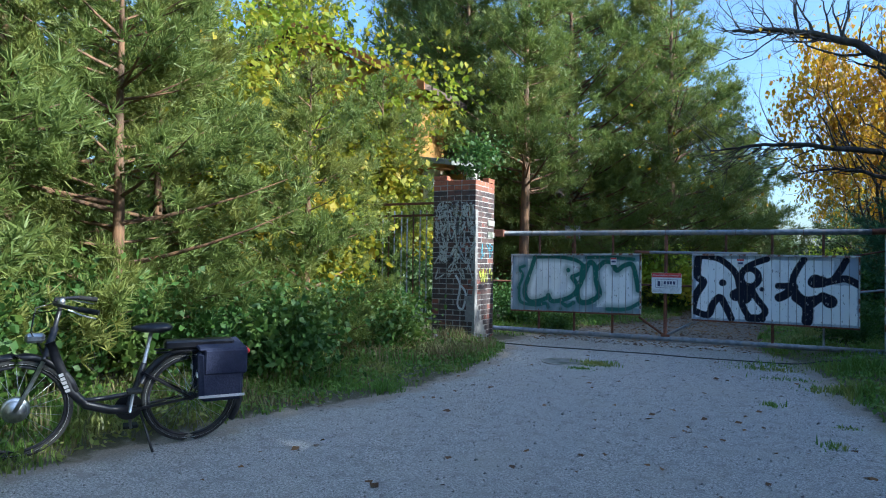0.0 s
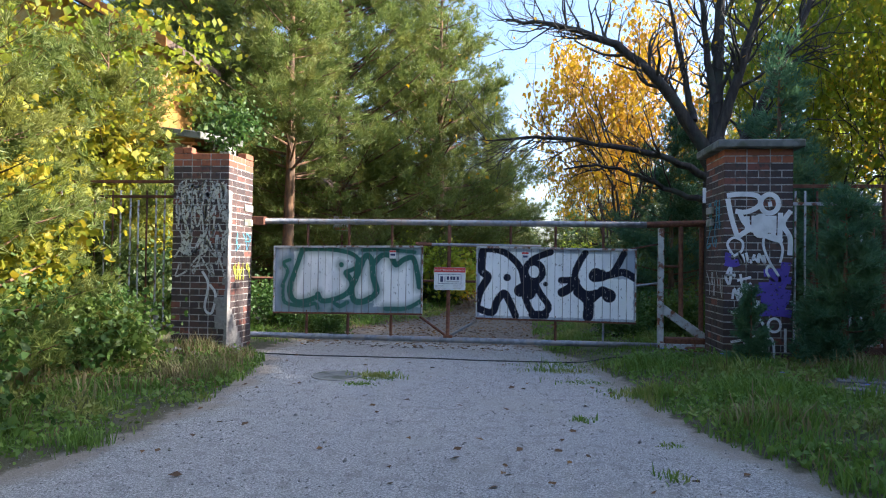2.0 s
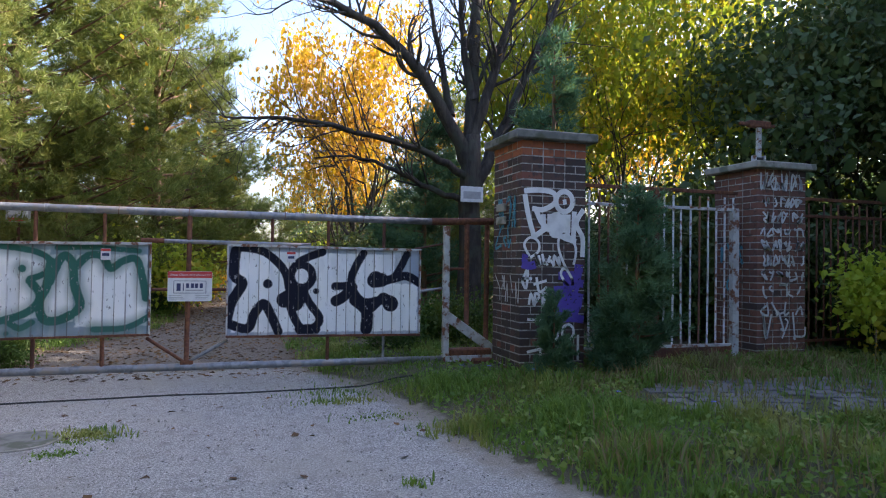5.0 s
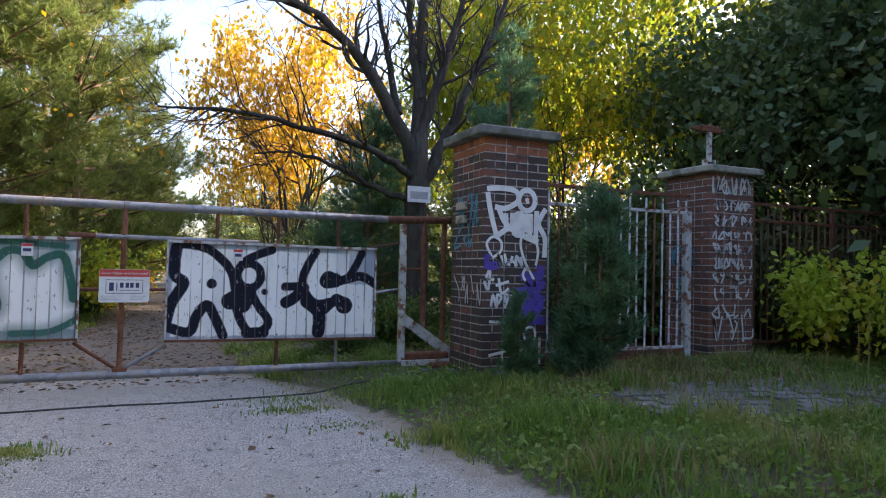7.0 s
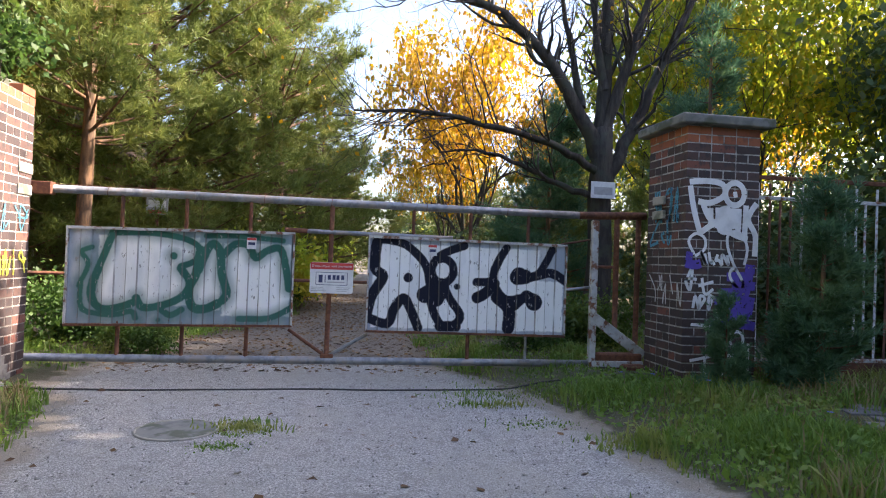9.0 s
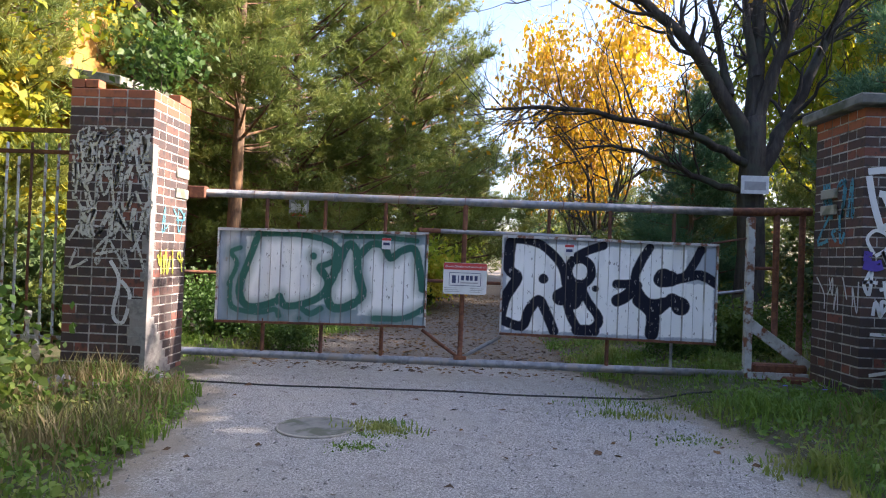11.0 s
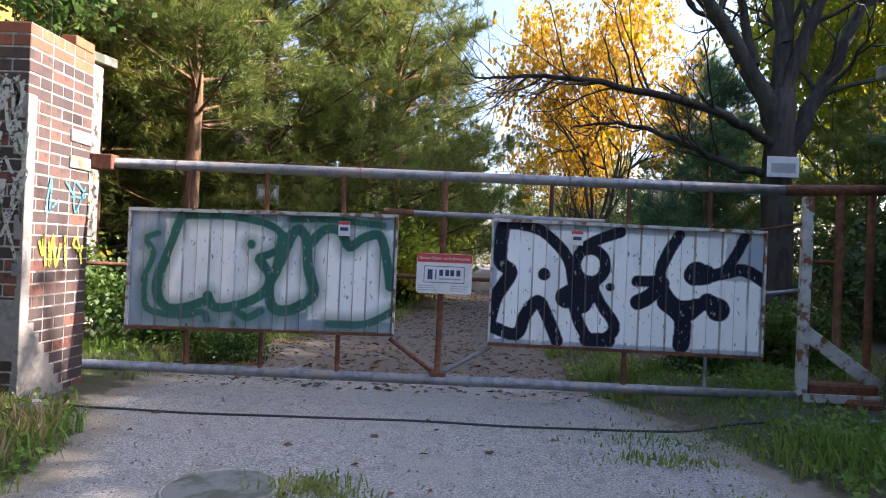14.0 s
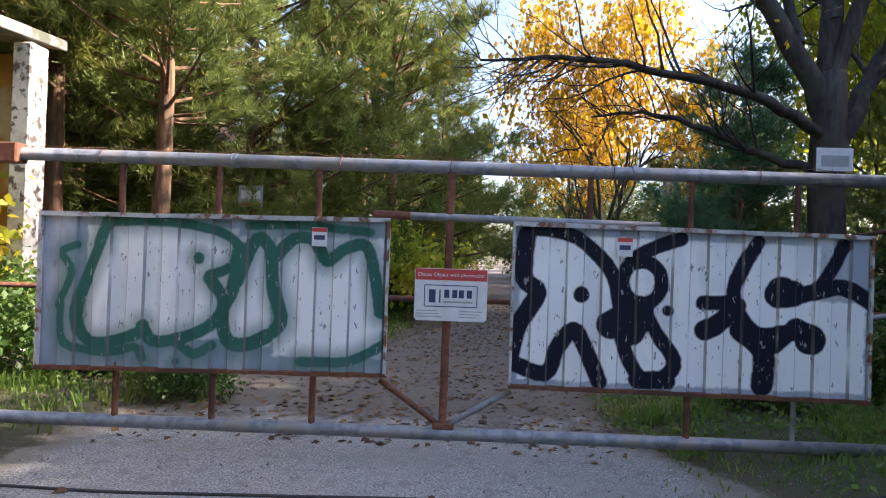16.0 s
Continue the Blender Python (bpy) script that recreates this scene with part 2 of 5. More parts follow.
m.over(m.math("MULTIPLY", m.step(soil, 0.7, 1.1), m.step(mid, 0.42, 0.6)), (0.07, 0.09, 0.03))
lit = m.math("ADD", m.attr("litter"), m.math("MULTIPLY", m.math("SUBTRACT", m.noise(2.5, 6), 0.5), 1.3))
m.over(m.math("MULTIPLY", m.step(lit, 0.4, 0.75), 0.8), (0.13, 0.10, 0.07))
m.bump(fine, 1.0, 0.02)
GROUND = m.done()


# ---- building helpers ----
def part(name, bm, material, parent=None, label="", smooth=False):
    me = bpy.data.meshes.new(name)
    bm.to_mesh(me)
    bm.free()
    if smooth:
        for p in me.polygons:
            p.use_smooth = True
    me.materials.append(material)
    ob = new(name, me)
    ob.parent = parent
    return tagged(ob, label)


def fast_mesh(name, verts, faces, material, parent=None, label="", smooth=False):
    """A mesh object from arrays: verts (n, 3), faces (m, k)."""
    me = bpy.data.meshes.new(name)
    verts, faces = np.asarray(verts, np.float32), np.asarray(faces, np.int32)
    k = faces.shape[1]
    me.vertices.add(len(verts))
    me.vertices.foreach_set("co", verts.ravel())
    me.loops.add(faces.size)
    me.loops.foreach_set("vertex_index", faces.ravel())
    me.polygons.add(len(faces))
    me.polygons.foreach_set("loop_start", np.arange(0, faces.size, k, dtype=np.int32))
    me.update(calc_edges=True)
    if smooth:
        me.polygons.foreach_set("use_smooth", np.ones(len(faces), bool))
    me.validate()
    me.materials.append(material)
    ob = new(name, me)
    ob.parent = parent
    return tagged(ob, label)


def thing(name, x, y, z, label, category, group="", kind=""):
    ob = new(name)
    ob.empty_display_size = 0.1
    ob.location = (x, y, z)
    return tagged(ob, label, category, group, kind)


def box(x0, x1, y0, y1, z0, z1, bevel=0.0, bm=None):
    bm = bm or bmesh.new()
    g = bmesh.ops.create_cube(bm, size=1.0)["verts"]
    bmesh.ops.scale(bm, vec=(x1 - x0, y1 - y0, z1 - z0), verts=g)
    bmesh.ops.translate(bm, vec=((x0 + x1) / 2, (y0 + y1) / 2, (z0 + z1) / 2), verts=g)
    if bevel:
        es = list({e for v in g for e in v.link_edges})
        bmesh.ops.bevel(bm, geom=es, offset=bevel, segments=1, affect="EDGES")
    return bm


def tube_arrays(paths, sides=6):
    """Tubes along paths: each path is (points (n, 3), radii (n))."""
    vs, fs, at = [], [], 0
    ang = np.arange(sides) * 2 * np.pi / sides
    everything = sides
    for pts, rad in paths:
        sides = everything if max(rad) > 0.035 or len(paths) < 3 else 3
        ang = np.arange(sides) * 2 * np.pi / sides
        pts, rad = np.asarray(pts, float), np.asarray(rad, float)
        d = np.gradient(pts, axis=0)
        d /= np.linalg.norm(d, axis=1)[:, None] + 1e-9
        ref = np.where(np.abs(d[:, 2:3]) > 0.9, np.array([[1.0, 0, 0]]), np.array([[0, 0, 1.0]]))
        if len(pts) > 2:
            ref = np.repeat(ref[:1], len(pts), 0)
        a = np.cross(d, ref)
        a /= np.linalg.norm(a, axis=1)[:, None] + 1e-9
        b = np.cross(d, a)
        ring = pts[:, None] + rad[:, None, None] * (np.cos(ang)[None, :, None] * a[:, None] + np.sin(ang)[None, :, None] * b[:, None])
        n = len(pts)
        vs.append(ring.reshape(-1, 3))
        i = np.arange(n - 1)[:, None] * sides + np.arange(sides)[None]
        j = np.arange(n - 1)[:, None] * sides + (np.arange(sides)[None] + 1) % sides
        fs.append(np.stack([i, j, j + sides, i + sides], -1).reshape(-1, 4) + at)
        cap = at + np.arange(sides)
        for base_i in (0, (n - 1) * sides):
            q = cap + base_i
            for s in range(1, sides - 2, 2):
                fs.append(np.array([[q[0], q[s], q[s + 1], q[s + 2]]]))
        at += n * sides
    return np.concatenate(vs), np.concatenate(fs)


def tube(name, pts, r, material, parent=None, label="", sides=8):
    rad = r if hasattr(r, "__len__") else [r] * len(pts)
    v, f = tube_arrays([(pts, rad)], sides)
    return fast_mesh(name, v, f, material, parent, label, True)


def unit(a):
    return a / (np.linalg.norm(a, axis=-1, keepdims=True) + 1e-9)


def needles(rng, pos, way, length, count=11, width=0.05):
    """Tufts of needle blades at pos, that fan out round way."""
    n = len(pos)
    d = unit(way[:, None] * 0.8 + rng.normal(0, 0.5, (n, count, 3)))
    ln = length * rng.uniform(0.6, 1.15, (n, count, 1))
    side = unit(np.cross(d, rng.normal(0, 1, (n, count, 3)))) * ln * width
    root = pos[:, None] + d * ln * 0.05
    v = np.stack([root - side, root + side, root + d * ln], 2).reshape(-1, 3)
    return v, np.arange(len(v)).reshape(-1, 3)


def leaves(rng, pos, size, flat=0.5):
    """Folded leaf blades of four corners at pos."""
    n = len(pos)
    nrm = unit(rng.normal(0, 1, (n, 3)) + np.array([0, 0, flat]))
    d = unit(np.cross(nrm, rng.normal(0, 1, (n, 3))))
    d[:, 2] -= 0.25
    side = np.cross(nrm, d)
    s = size * rng.uniform(0.6, 1.25, (n, 1))
    v = np.stack([pos, pos + d * s * 0.42 + side * s * 0.34, pos + d * s, pos + d * s * 0.42 - side * s * 0.34 + nrm * s * 0.12], 1)
    i = np.arange(n)[:, None] * 4
    f = np.concatenate([i + np.array([[0, 1, 2]]), i + np.array([[0, 2, 3]])])
    return v.reshape(-1, 3), f


# ---- trees ----
def pine(seed, height, spread, bare, tufts, needle, label, mat=PINE, bark=PINE_BARK, lean=0.0):
    """A pine: a tapered trunk, whorls of rising limbs, and needle tufts along their outer parts."""
    rng = np.random.default_rng(seed)
    tree = thing("pine_tree", 0, 0, 0, label, "pine tree", "pine trees")
    zs = np.linspace(-0.1, height, 12)
    trunk = np.stack([lean * zs + np.cumsum(rng.normal(0, 0.02, 12)) * height * 0.06, np.cumsum(rng.normal(0, 0.02, 12)) * height * 0.06, zs], 1)
    r0 = 0.014 * height + 0.02
    paths = [(trunk, r0 * (1 - 0.92 * np.linspace(0, 1, 12)))]
    pos, way = [], []
    limbs = int(14 + height * 8)
    for k in range(limbs):
        h = bare + (1 - bare) * (k + rng.random()) / limbs
        a = rng.uniform(0, 2 * np.pi)
        rise = 0.05 + 0.75 * h + rng.normal(0, 0.15)
        prof = (1 - h) ** 0.75 * 1.05 + 0.06
        ln = spread * prof * rng.uniform(0.65, 1.2)
        root = np.array([np.interp(h * height, zs, trunk[:, i]) for i in range(3)])
        out = np.array([np.cos(a), np.sin(a), 0.0])
        s = np.linspace(0, 1, 5)
        pts = root + out * (s * ln)[:, None] + np.array([0, 0, 1.0]) * ((rise * s + 0.25 * s ** 2) * ln * 0.6)[:, None]
        paths.append((pts, (0.012 + 0.010 * ln) * (1.1 - s)))
        q = max(4, int(tufts * ln / (limbs * spread * 0.45)))
        g = max(3, q // 9)
        pick = rng.integers(0, g, q)
        u = (rng.uniform(0.15, 1.05, g) ** 0.7)[pick]
        p = np.stack([np.interp(u, s, pts[:, i]) for i in range(3)], 1)
        across = np.array([-np.sin(a), np.cos(a), 0.0])
        w = rng.normal(0, 0.24, g)[pick] * ln * (1.15 - 0.6 * u)
        p += across * w[:, None] + (rng.normal(0, 0.06, (g, 3)) * ln)[pick]
        shoot = unit(out * 0.6 + across * (w / (ln * 0.35 + 0.01))[:, None] * 0.6 + np.array([0, 0, 0.5]))
        p += shoot * (rng.uniform(-0.5, 1.0, q) * needle * 1.3)[:, None] + rng.normal(0, needle * 0.35, (q, 3))
        pos.append(p)
        way.append(unit(out * 0.7 + across * (w / (ln * 0.3 + 0.01))[:, None] * 0.5 + np.array([0, 0, 0.55 + 0.3 * h])))
    pos.append(trunk[-3:].repeat(6, 0) + rng.normal(0, 0.06, (18, 3)))
    way.append(np.tile([0, 0, 1.0], (18, 1)))
    v, f = tube_arrays(paths, 6)
    fast_mesh("trunk", v, f, bark, tree, "", True)
    v, f = needles(rng, np.concatenate(pos), np.concatenate(way), needle)
    fast_mesh("crown", v, f, mat, tree)
    return tree


def grow(rng, start, way, length, radius, depth, paths, tips, droop=0.0, split=3, wander=0.28):
    """One limb and the limbs that fork from it."""
    n = 6 if depth > 1 else 4
    pts, d = [np.array(start, float)], np.array(way, float)
    for i in range(n - 1):
        d = unit(d + rng.normal(0, wander, 3) * 0.6 + np.array([0, 0, 0.07 - droop]))
        pts.append(pts[-1] + d * length / (n - 1))
    pts = np.array(pts)
    paths.append((pts, radius * (1 - 0.55 * np.linspace(0, 1, n))))
    if depth == 0:
        tips.append(pts)
        return
    for k in range(split + int(rng.random() < 0.5)):
        at = rng.uniform(0.35, 1.0) if k else 1.0
        p = np.array([np.interp(at, np.linspace(0, 1, n), pts[:, i]) for i in range(3)])
        side = unit(np.cross(d, rng.normal(0, 1, 3)))
        grow(rng, p, unit(d * 0.75 + side * rng.uniform(0.35, 0.9)), length * rng.uniform(0.55, 0.8), radius * (1 - 0.5 * at) * 0.72, depth - 1, paths, tips, droop, split, wander)


def broadleaf(seed, height, count, size, mat, label, name="tree", stems=1, depth=4, spread=0.35, leaf_spread=0.35, first=0.35, bark=BARK, thick=0.018, droop=0.0, bare=0.0, category="tree", group=""):
    """A leafy tree or bush: forking limbs and single leaves round the twigs."""
    rng = np.random.default_rng(seed)
    tree = thing(name, 0, 0, 0, label, category, group)
    paths, tips = [], []
    for k in range(stems):
        a = rng.uniform(0, 6.28)
        tilt = spread * (0.15 if stems == 1 else rng.uniform(0.4, 1.3))
        grow(rng, (0.1 * math.cos(a) * (stems > 1), 0.1 * math.sin(a) * (stems > 1), -0.08), (math.cos(a) * tilt, math.sin(a) * tilt, 1.0), height * first, thick * height / max(1, stems ** 0.5), depth, paths, tips, droop)
    v, f = tube_arrays(paths, 5)
    fast_mesh("trunk", v, f, bark, tree, "", True)
    if count:
        pts = np.concatenate(tips)
        pts = pts[pts[:, 2] > height * bare]
        pos = pts[rng.integers(0, len(pts), count)] + rng.normal(0, leaf_spread, (count, 3))
        pos = pos[pos[:, 2] > 0.02]
        v, f = leaves(rng, pos, size)
        fast_mesh("crown", v, f, mat, tree)
    return tree


def put(ob, x, y, turn=0.0, size=1.0, z=None):
    ob.matrix_basis = pose(x, y, ground_z(x, y) if z is None else z, 0, 0, turn) @ Matrix.Scale(size, 4)
    return ob


def again(ob, x, y, turn=0.0, size=1.0):
    c = copy_thing(ob, pose(x, y, ground_z(x, y), 0, 0, turn))
    c.scale = (size, size, size)
    return c


# ---- ground ----
def left_edge(y):
    return np.interp(y, [-6, 2.5, 4.7, 6.5, 8, 10.2, 11.5, 13, 15, 18, 23, 40, 90], [-5.0, -4.65, -4.45, -3.85, -3.85, -4.1, -4.7, -4.7, -4.2, -2.9, -2.3, -1.6, 0.0])


def right_edge(y):
    return np.interp(y, [-6, 3, 6, 7, 8, 10.2, 11.5, 13, 16, 23, 40, 90], [3.5, 2.2, 1.5, 1.15, 0.75, 0.55, 0.2, -0.4, -0.4, -0.3, 1.1, 3.0])


def ground_z(x, y):
    x, y = np.asarray(x, float), np.asarray(y, float)
    out = np.maximum(left_edge(y) - x, x - right_edge(y))
    bank = np.where(x > 0, 0.17, 0.07) * np.clip(out / 1.2, 0, 1)
    lumps = 0.02 * np.sin(1.7 * x + 0.6 * y) * np.cos(1.1 * y - 0.5 * x) + 0.008 * np.sin(5.1 * x + 2.0) * np.sin(4.3 * y)
    r = bank + lumps * np.clip(out / 0.6 + 0.35, 0.25, 1.0)
    return float(r) if r.ndim == 0 else r


xs = np.concatenate([np.linspace(-600, -16, 24), np.arange(-15, 13, 0.18), np.linspace(14, 600, 24)])
ys = np.concatenate([np.linspace(-600, -9, 24), np.arange(-8, 30, 0.18), np.linspace(31, 80, 40), np.linspace(90, 900, 20)])
X, Y = np.meshgrid(xs, ys)
V = np.stack([X, Y, ground_z(X, Y)], -1).reshape(-1, 3)
nx = len(xs)
I = (np.arange(len(ys) - 1)[:, None] * nx + np.arange(nx - 1)[None]).ravel()
ground = fast_mesh("ground", V, np.stack([I, I + 1, I + nx + 1, I + nx], 1), GROUND, smooth=True)
tagged(ground, "grey gravel drive with grassy soil verges", "ground", kind="structure")
out = np.maximum(left_edge(V[:, 1]) - V[:, 0], V[:, 0] - right_edge(V[:, 1]))
at = ground.data.attributes.new("verge", "FLOAT", "POINT")
at.data.foreach_set("value", np.clip(out / 0.75 + 0.45, -1.5, 1.5).astype(np.float32))
at = ground.data.attributes.new("litter", "FLOAT", "POINT")
at.data.foreach_set("value", np.clip((V[:, 1] - 12.0) / 2, 0, 0.9).astype(np.float32))


# ---- brick pillars ----
def brick_mesh(name, lx, ly, lz, material):
    me = bpy.data.meshes.new(name)
    bm = box(-lx / 2, lx / 2, -ly / 2, ly / 2, -lz / 2, lz / 2, 0.005)
    bm.to_mesh(me)
    bm.free()
    me.materials.append(material)
    return me


PITCH, COURSE = 0.15, 0.098


def brick_pillar(x0, y0, courses, label, red_top, top_mat, body_mat, shown, n=3, base=0.0, ragged=False, seed=1):
    """A pillar in cross bond on a mortar core. shown: faces whose bricks are told apart ('f' front, 'l' left, 'r' right)."""
    rng = random.Random(seed)
    w = n * 2 * PITCH
    pil = thing("brick_pillar", x0, y0, base, label, "pillar", "brick gate pillars")
    part("mortar_core", box(0.0105, w - 0.0105, 0.0105, w - 0.0105, -0.3, (courses - (1 if ragged else 0)) * COURSE - 0.004), MORTAR, pil)
    made = {}
    for kind, mt in (("b", body_mat), ("t", top_mat)):
        made["s" + kind] = brick_mesh("brick", 2 * PITCH - 0.012, PITCH - 0.012, COURSE - 0.013, mt)
        made["h" + kind] = brick_mesh("brick", PITCH - 0.012, PITCH - 0.012, COURSE - 0.013, mt)
    rest = {"b": bmesh.new(), "t": bmesh.new()}
    for c in range(courses):
        kind = "t" if c >= courses - red_top else "b"
        z = (c + 0.5) * COURSE
        cells = []
        long_x = c % 2 == 0
        m = 2 * n
        for face in "fblr":
            along_x = face in "fb"
            if along_x == long_x:
                spots = [(2 * i + 1, "s") for i in range(n)]
            else:
                spots = [(i + 0.5, "h") for i in range(1, m - 1)]
            for s, k in spots:
                u = s * PITCH
                e = PITCH / 2
                x, y = {"f": (u, e), "b": (u, w - e), "l": (e, u), "r": (w - e, u)}[face]
                cells.append((face, k, x, y, along_x))
        for face, k, x, y, along_x in cells:
            if ragged and c == courses - 1 and rng.random() < 0.35:
                continue
            jit = Matrix.Translation((x + rng.uniform(-0.0016, 0.0016), y + rng.uniform(-0.0016, 0.0016), z + rng.uniform(-0.001, 0.001))) @ Matrix.Rotation(rng.uniform(-0.006, 0.006) + (0 if along_x else math.pi / 2), 4, "Z")
            if face in shown:
                ob = new("brick", made[k + kind])
                ob.parent, ob.matrix_basis = pil, jit
            else:
                g = rest[kind]
                ln = (2 * PITCH if k == "s" else PITCH) - 0.012
                vs = bmesh.ops.create_cube(g, size=1.0, matrix=jit @ Matrix.Diagonal((ln, PITCH - 0.012, COURSE - 0.013, 1)))
    for kind, mt in (("b", body_mat), ("t", top_mat)):
        if len(rest[kind].verts):
            tagged(part("brickwork", rest[kind], mt, pil), kind="stuff")
        else:
            rest[kind].free()
    return pil


def ribbon(name, strokes, width, material, parent, frame_of, label=""):
    """Sprayed strokes: flat bands a hair off a face. frame_of maps (u, v) on the face to a place."""
    vs, fs = [], []
    for layer, st in enumerate(strokes):
        p = np.array(st, float)
        if len(p) > 2:
            t = np.arange(len(p))
            tt = np.linspace(0, len(p) - 1, (len(p) - 1) * 5 + 1)
            i = np.clip(tt.astype(int), 0, len(p) - 2)
            a, b = p[np.clip(i - 1, 0, None)], p[i]
            c, d = p[i + 1], p[np.clip(i + 2, None, len(p) - 1)]
            s = (tt - i)[:, None]
            p = 0.5 * (2 * b + (c - a) * s + (2 * a - 5 * b + 4 * c - d) * s ** 2 + (3 * b - a - 3 * c + d) * s ** 3)
        g = unit(np.gradient(p, axis=0))
        nn = np.stack([-g[:, 1], g[:, 0]], 1) * width / 2
        k = len(vs)
        off = 0.0045 + 0.0004 * layer
        for a, b in zip(p + nn, p - nn):
            vs += [frame_of(a[0], a[1], off), frame_of(b[0], b[1], off)]
        fs += [(k + 2 * i, k + 2 * i + 1, k + 2 * i + 3, k + 2 * i + 2) for i in range(len(p) - 1)]
    return fast_mesh(name, np.array(vs), np.array(fs), material, parent, label)


def scribble(rng, u0, u1, v, h, n):
    """An illegible row of sprayed letters: one looping stroke for each."""
    rows = []
    for k in range(n):
        a = u0 + (u1 - u0) * (k + 0.1) / n
        w = (u1 - u0) / n * 0.85
        rows.append([(a + w * rng.uniform(-0.2, 1.3), v + h * (1 - 0.95 * ((i % 2) if rng.random() < 0.5 else rng.random()))) for i in range(rng.randint(3, 5))])
    return rows



# ---- gate pillars ----
cap_bm = lambda x0, x1, y0, y1, z0, z1: box(x0, x1, y0, y1, z0, z1, 0.015)

left_pillar = brick_pillar(-5.97, 11.13, 32, "weathered dark brick gate pillar with graffiti and red top courses", 3, RED_BRICK, BRICK, "fr", ragged=True, seed=3)
right_pillar = brick_pillar(2.04, 10.98, 31, "dark brick gate pillar with white and violet graffiti, concrete cap", 2, RED_BRICK, BRICK, "fl", seed=4)
part("cap", cap_bm(-0.11, 1.01, -0.11, 1.01, 31 * COURSE, 31 * COURSE + 0.11), CONCRETE, right_pillar, "grey weathered concrete cap")
far_pillar = brick_pillar(5.90, 11.28, 30, "brown brick fence pillar with blue and white graffiti, pale cap", 0, BROWN_BRICK, BROWN_BRICK, "fl", seed=5)
part("cap", cap_bm(-0.1, 1.0, -0.1, 1.0, 30 * COURSE, 30 * COURSE + 0.1), PALE_CONCRETE, far_pillar, "pale concrete cap")


def face_front(u, v, o):
    return (u, -o, v)


def face_left(u, v, o):
    return (-o, 0.9 - u, v)


def face_right(u, v, o):
    return (0.9 + o, u, v)


rng = random.Random(11)
tags = []
for v, h, n in ((2.42, 0.2, 5), (2.15, 0.34, 5), (1.75, 0.42, 6), (1.45, 0.34, 5), (1.15, 0.32, 4), (1.3, 0.6, 3)):
    tags += scribble(rng, 0.06, 0.88, v, h, n)
ribbon("graffiti", tags, 0.028, SPRAY_FADED, left_pillar, face_front, "faded white spray lettering")
upper = random.Random(12)
ribbon("graffiti", scribble(upper, 0.05, 0.85, 2.28, 0.3, 7) + scribble(upper, 0.05, 0.85, 2.0, 0.25, 6) + scribble(upper, 0.05, 0.8, 1.5, 0.3, 5), 0.05, SPRAY_FADED, left_pillar, face_front, "broad faded white spray marks")
ribbon("graffiti", [[(0.5, 1.25), (0.6, 1.05), (0.55, 0.7), (0.66, 0.62), (0.72, 0.9), (0.62, 1.05)]], 0.04, SPRAY_WHITE, left_pillar, face_front)
ribbon("graffiti", scribble(rng, 0.1, 0.8, 1.1, 0.28, 4), 0.028, SPRAY_YELLOW, left_pillar, face_right, "yellow spray lettering")
ribbon("graffiti", scribble(rng, 0.2, 0.8, 1.55, 0.3, 3), 0.02, SPRAY_CYAN, left_pillar, face_right, "pale blue spray lettering")

# mortar smeared over the broken corner
bm = bmesh.new()
for k in range(26):
    z = 0.05 + k * 0.095
    wd = 0.055 + 0.035 * math.sin(k * 1.9) + 0.03 * math.sin(k * 4.3) + (0.13 if 3 < k < 9 else 0.0)
    box(0.9 - wd, 0.906, -0.006, 0.10 + 0.5 * max(0.0, 1 - k / 7), z - 0.05, z + 0.05, 0.004, bm)
part("mortar_patch", bm, PLASTER, left_pillar, "pale smeared mortar on the corner")

# the bright word and looser tags of the right pillar
bright = [[(0.04, 2.40), (0.25, 2.42), (0.44, 2.39), (0.46, 2.27), (0.30, 2.18), (0.15, 2.19)], [(0.05, 2.36), (0.10, 2.1), (0.18, 1.84)], [(0.2, 2.18), (0.28, 2.02), (0.40, 1.93)],
          [(0.59 + 0.115 * math.cos(a * 0.5236), 2.29 + 0.125 * math.sin(a * 0.5236)) for a in range(13)], [(0.57, 2.28), (0.62, 2.29)],
          [(0.30, 2.12), (0.31, 1.9)], [(0.54, 2.13), (0.42, 2.09), (0.42, 1.88), (0.57, 1.87)], [(0.62, 2.11), (0.64, 1.86)], [(0.73, 2.17), (0.72, 1.80)],
          [(0.86, 2.2), (0.76, 2.02), (0.85, 1.84), (0.85, 1.6)], [(0.18, 1.84), (0.38, 1.95), (0.58, 1.84), (0.76, 1.79)]]
ribbon("graffiti", bright, 0.066, SPRAY_BRIGHT, right_pillar, face_front, "bright white spray lettering")
bm = bmesh.new()
box(0.36, 0.68, -0.004, 0.0, 1.90, 2.13, 0, bm)
part("graffiti", bm, SPRAY_BRIGHT, right_pillar)
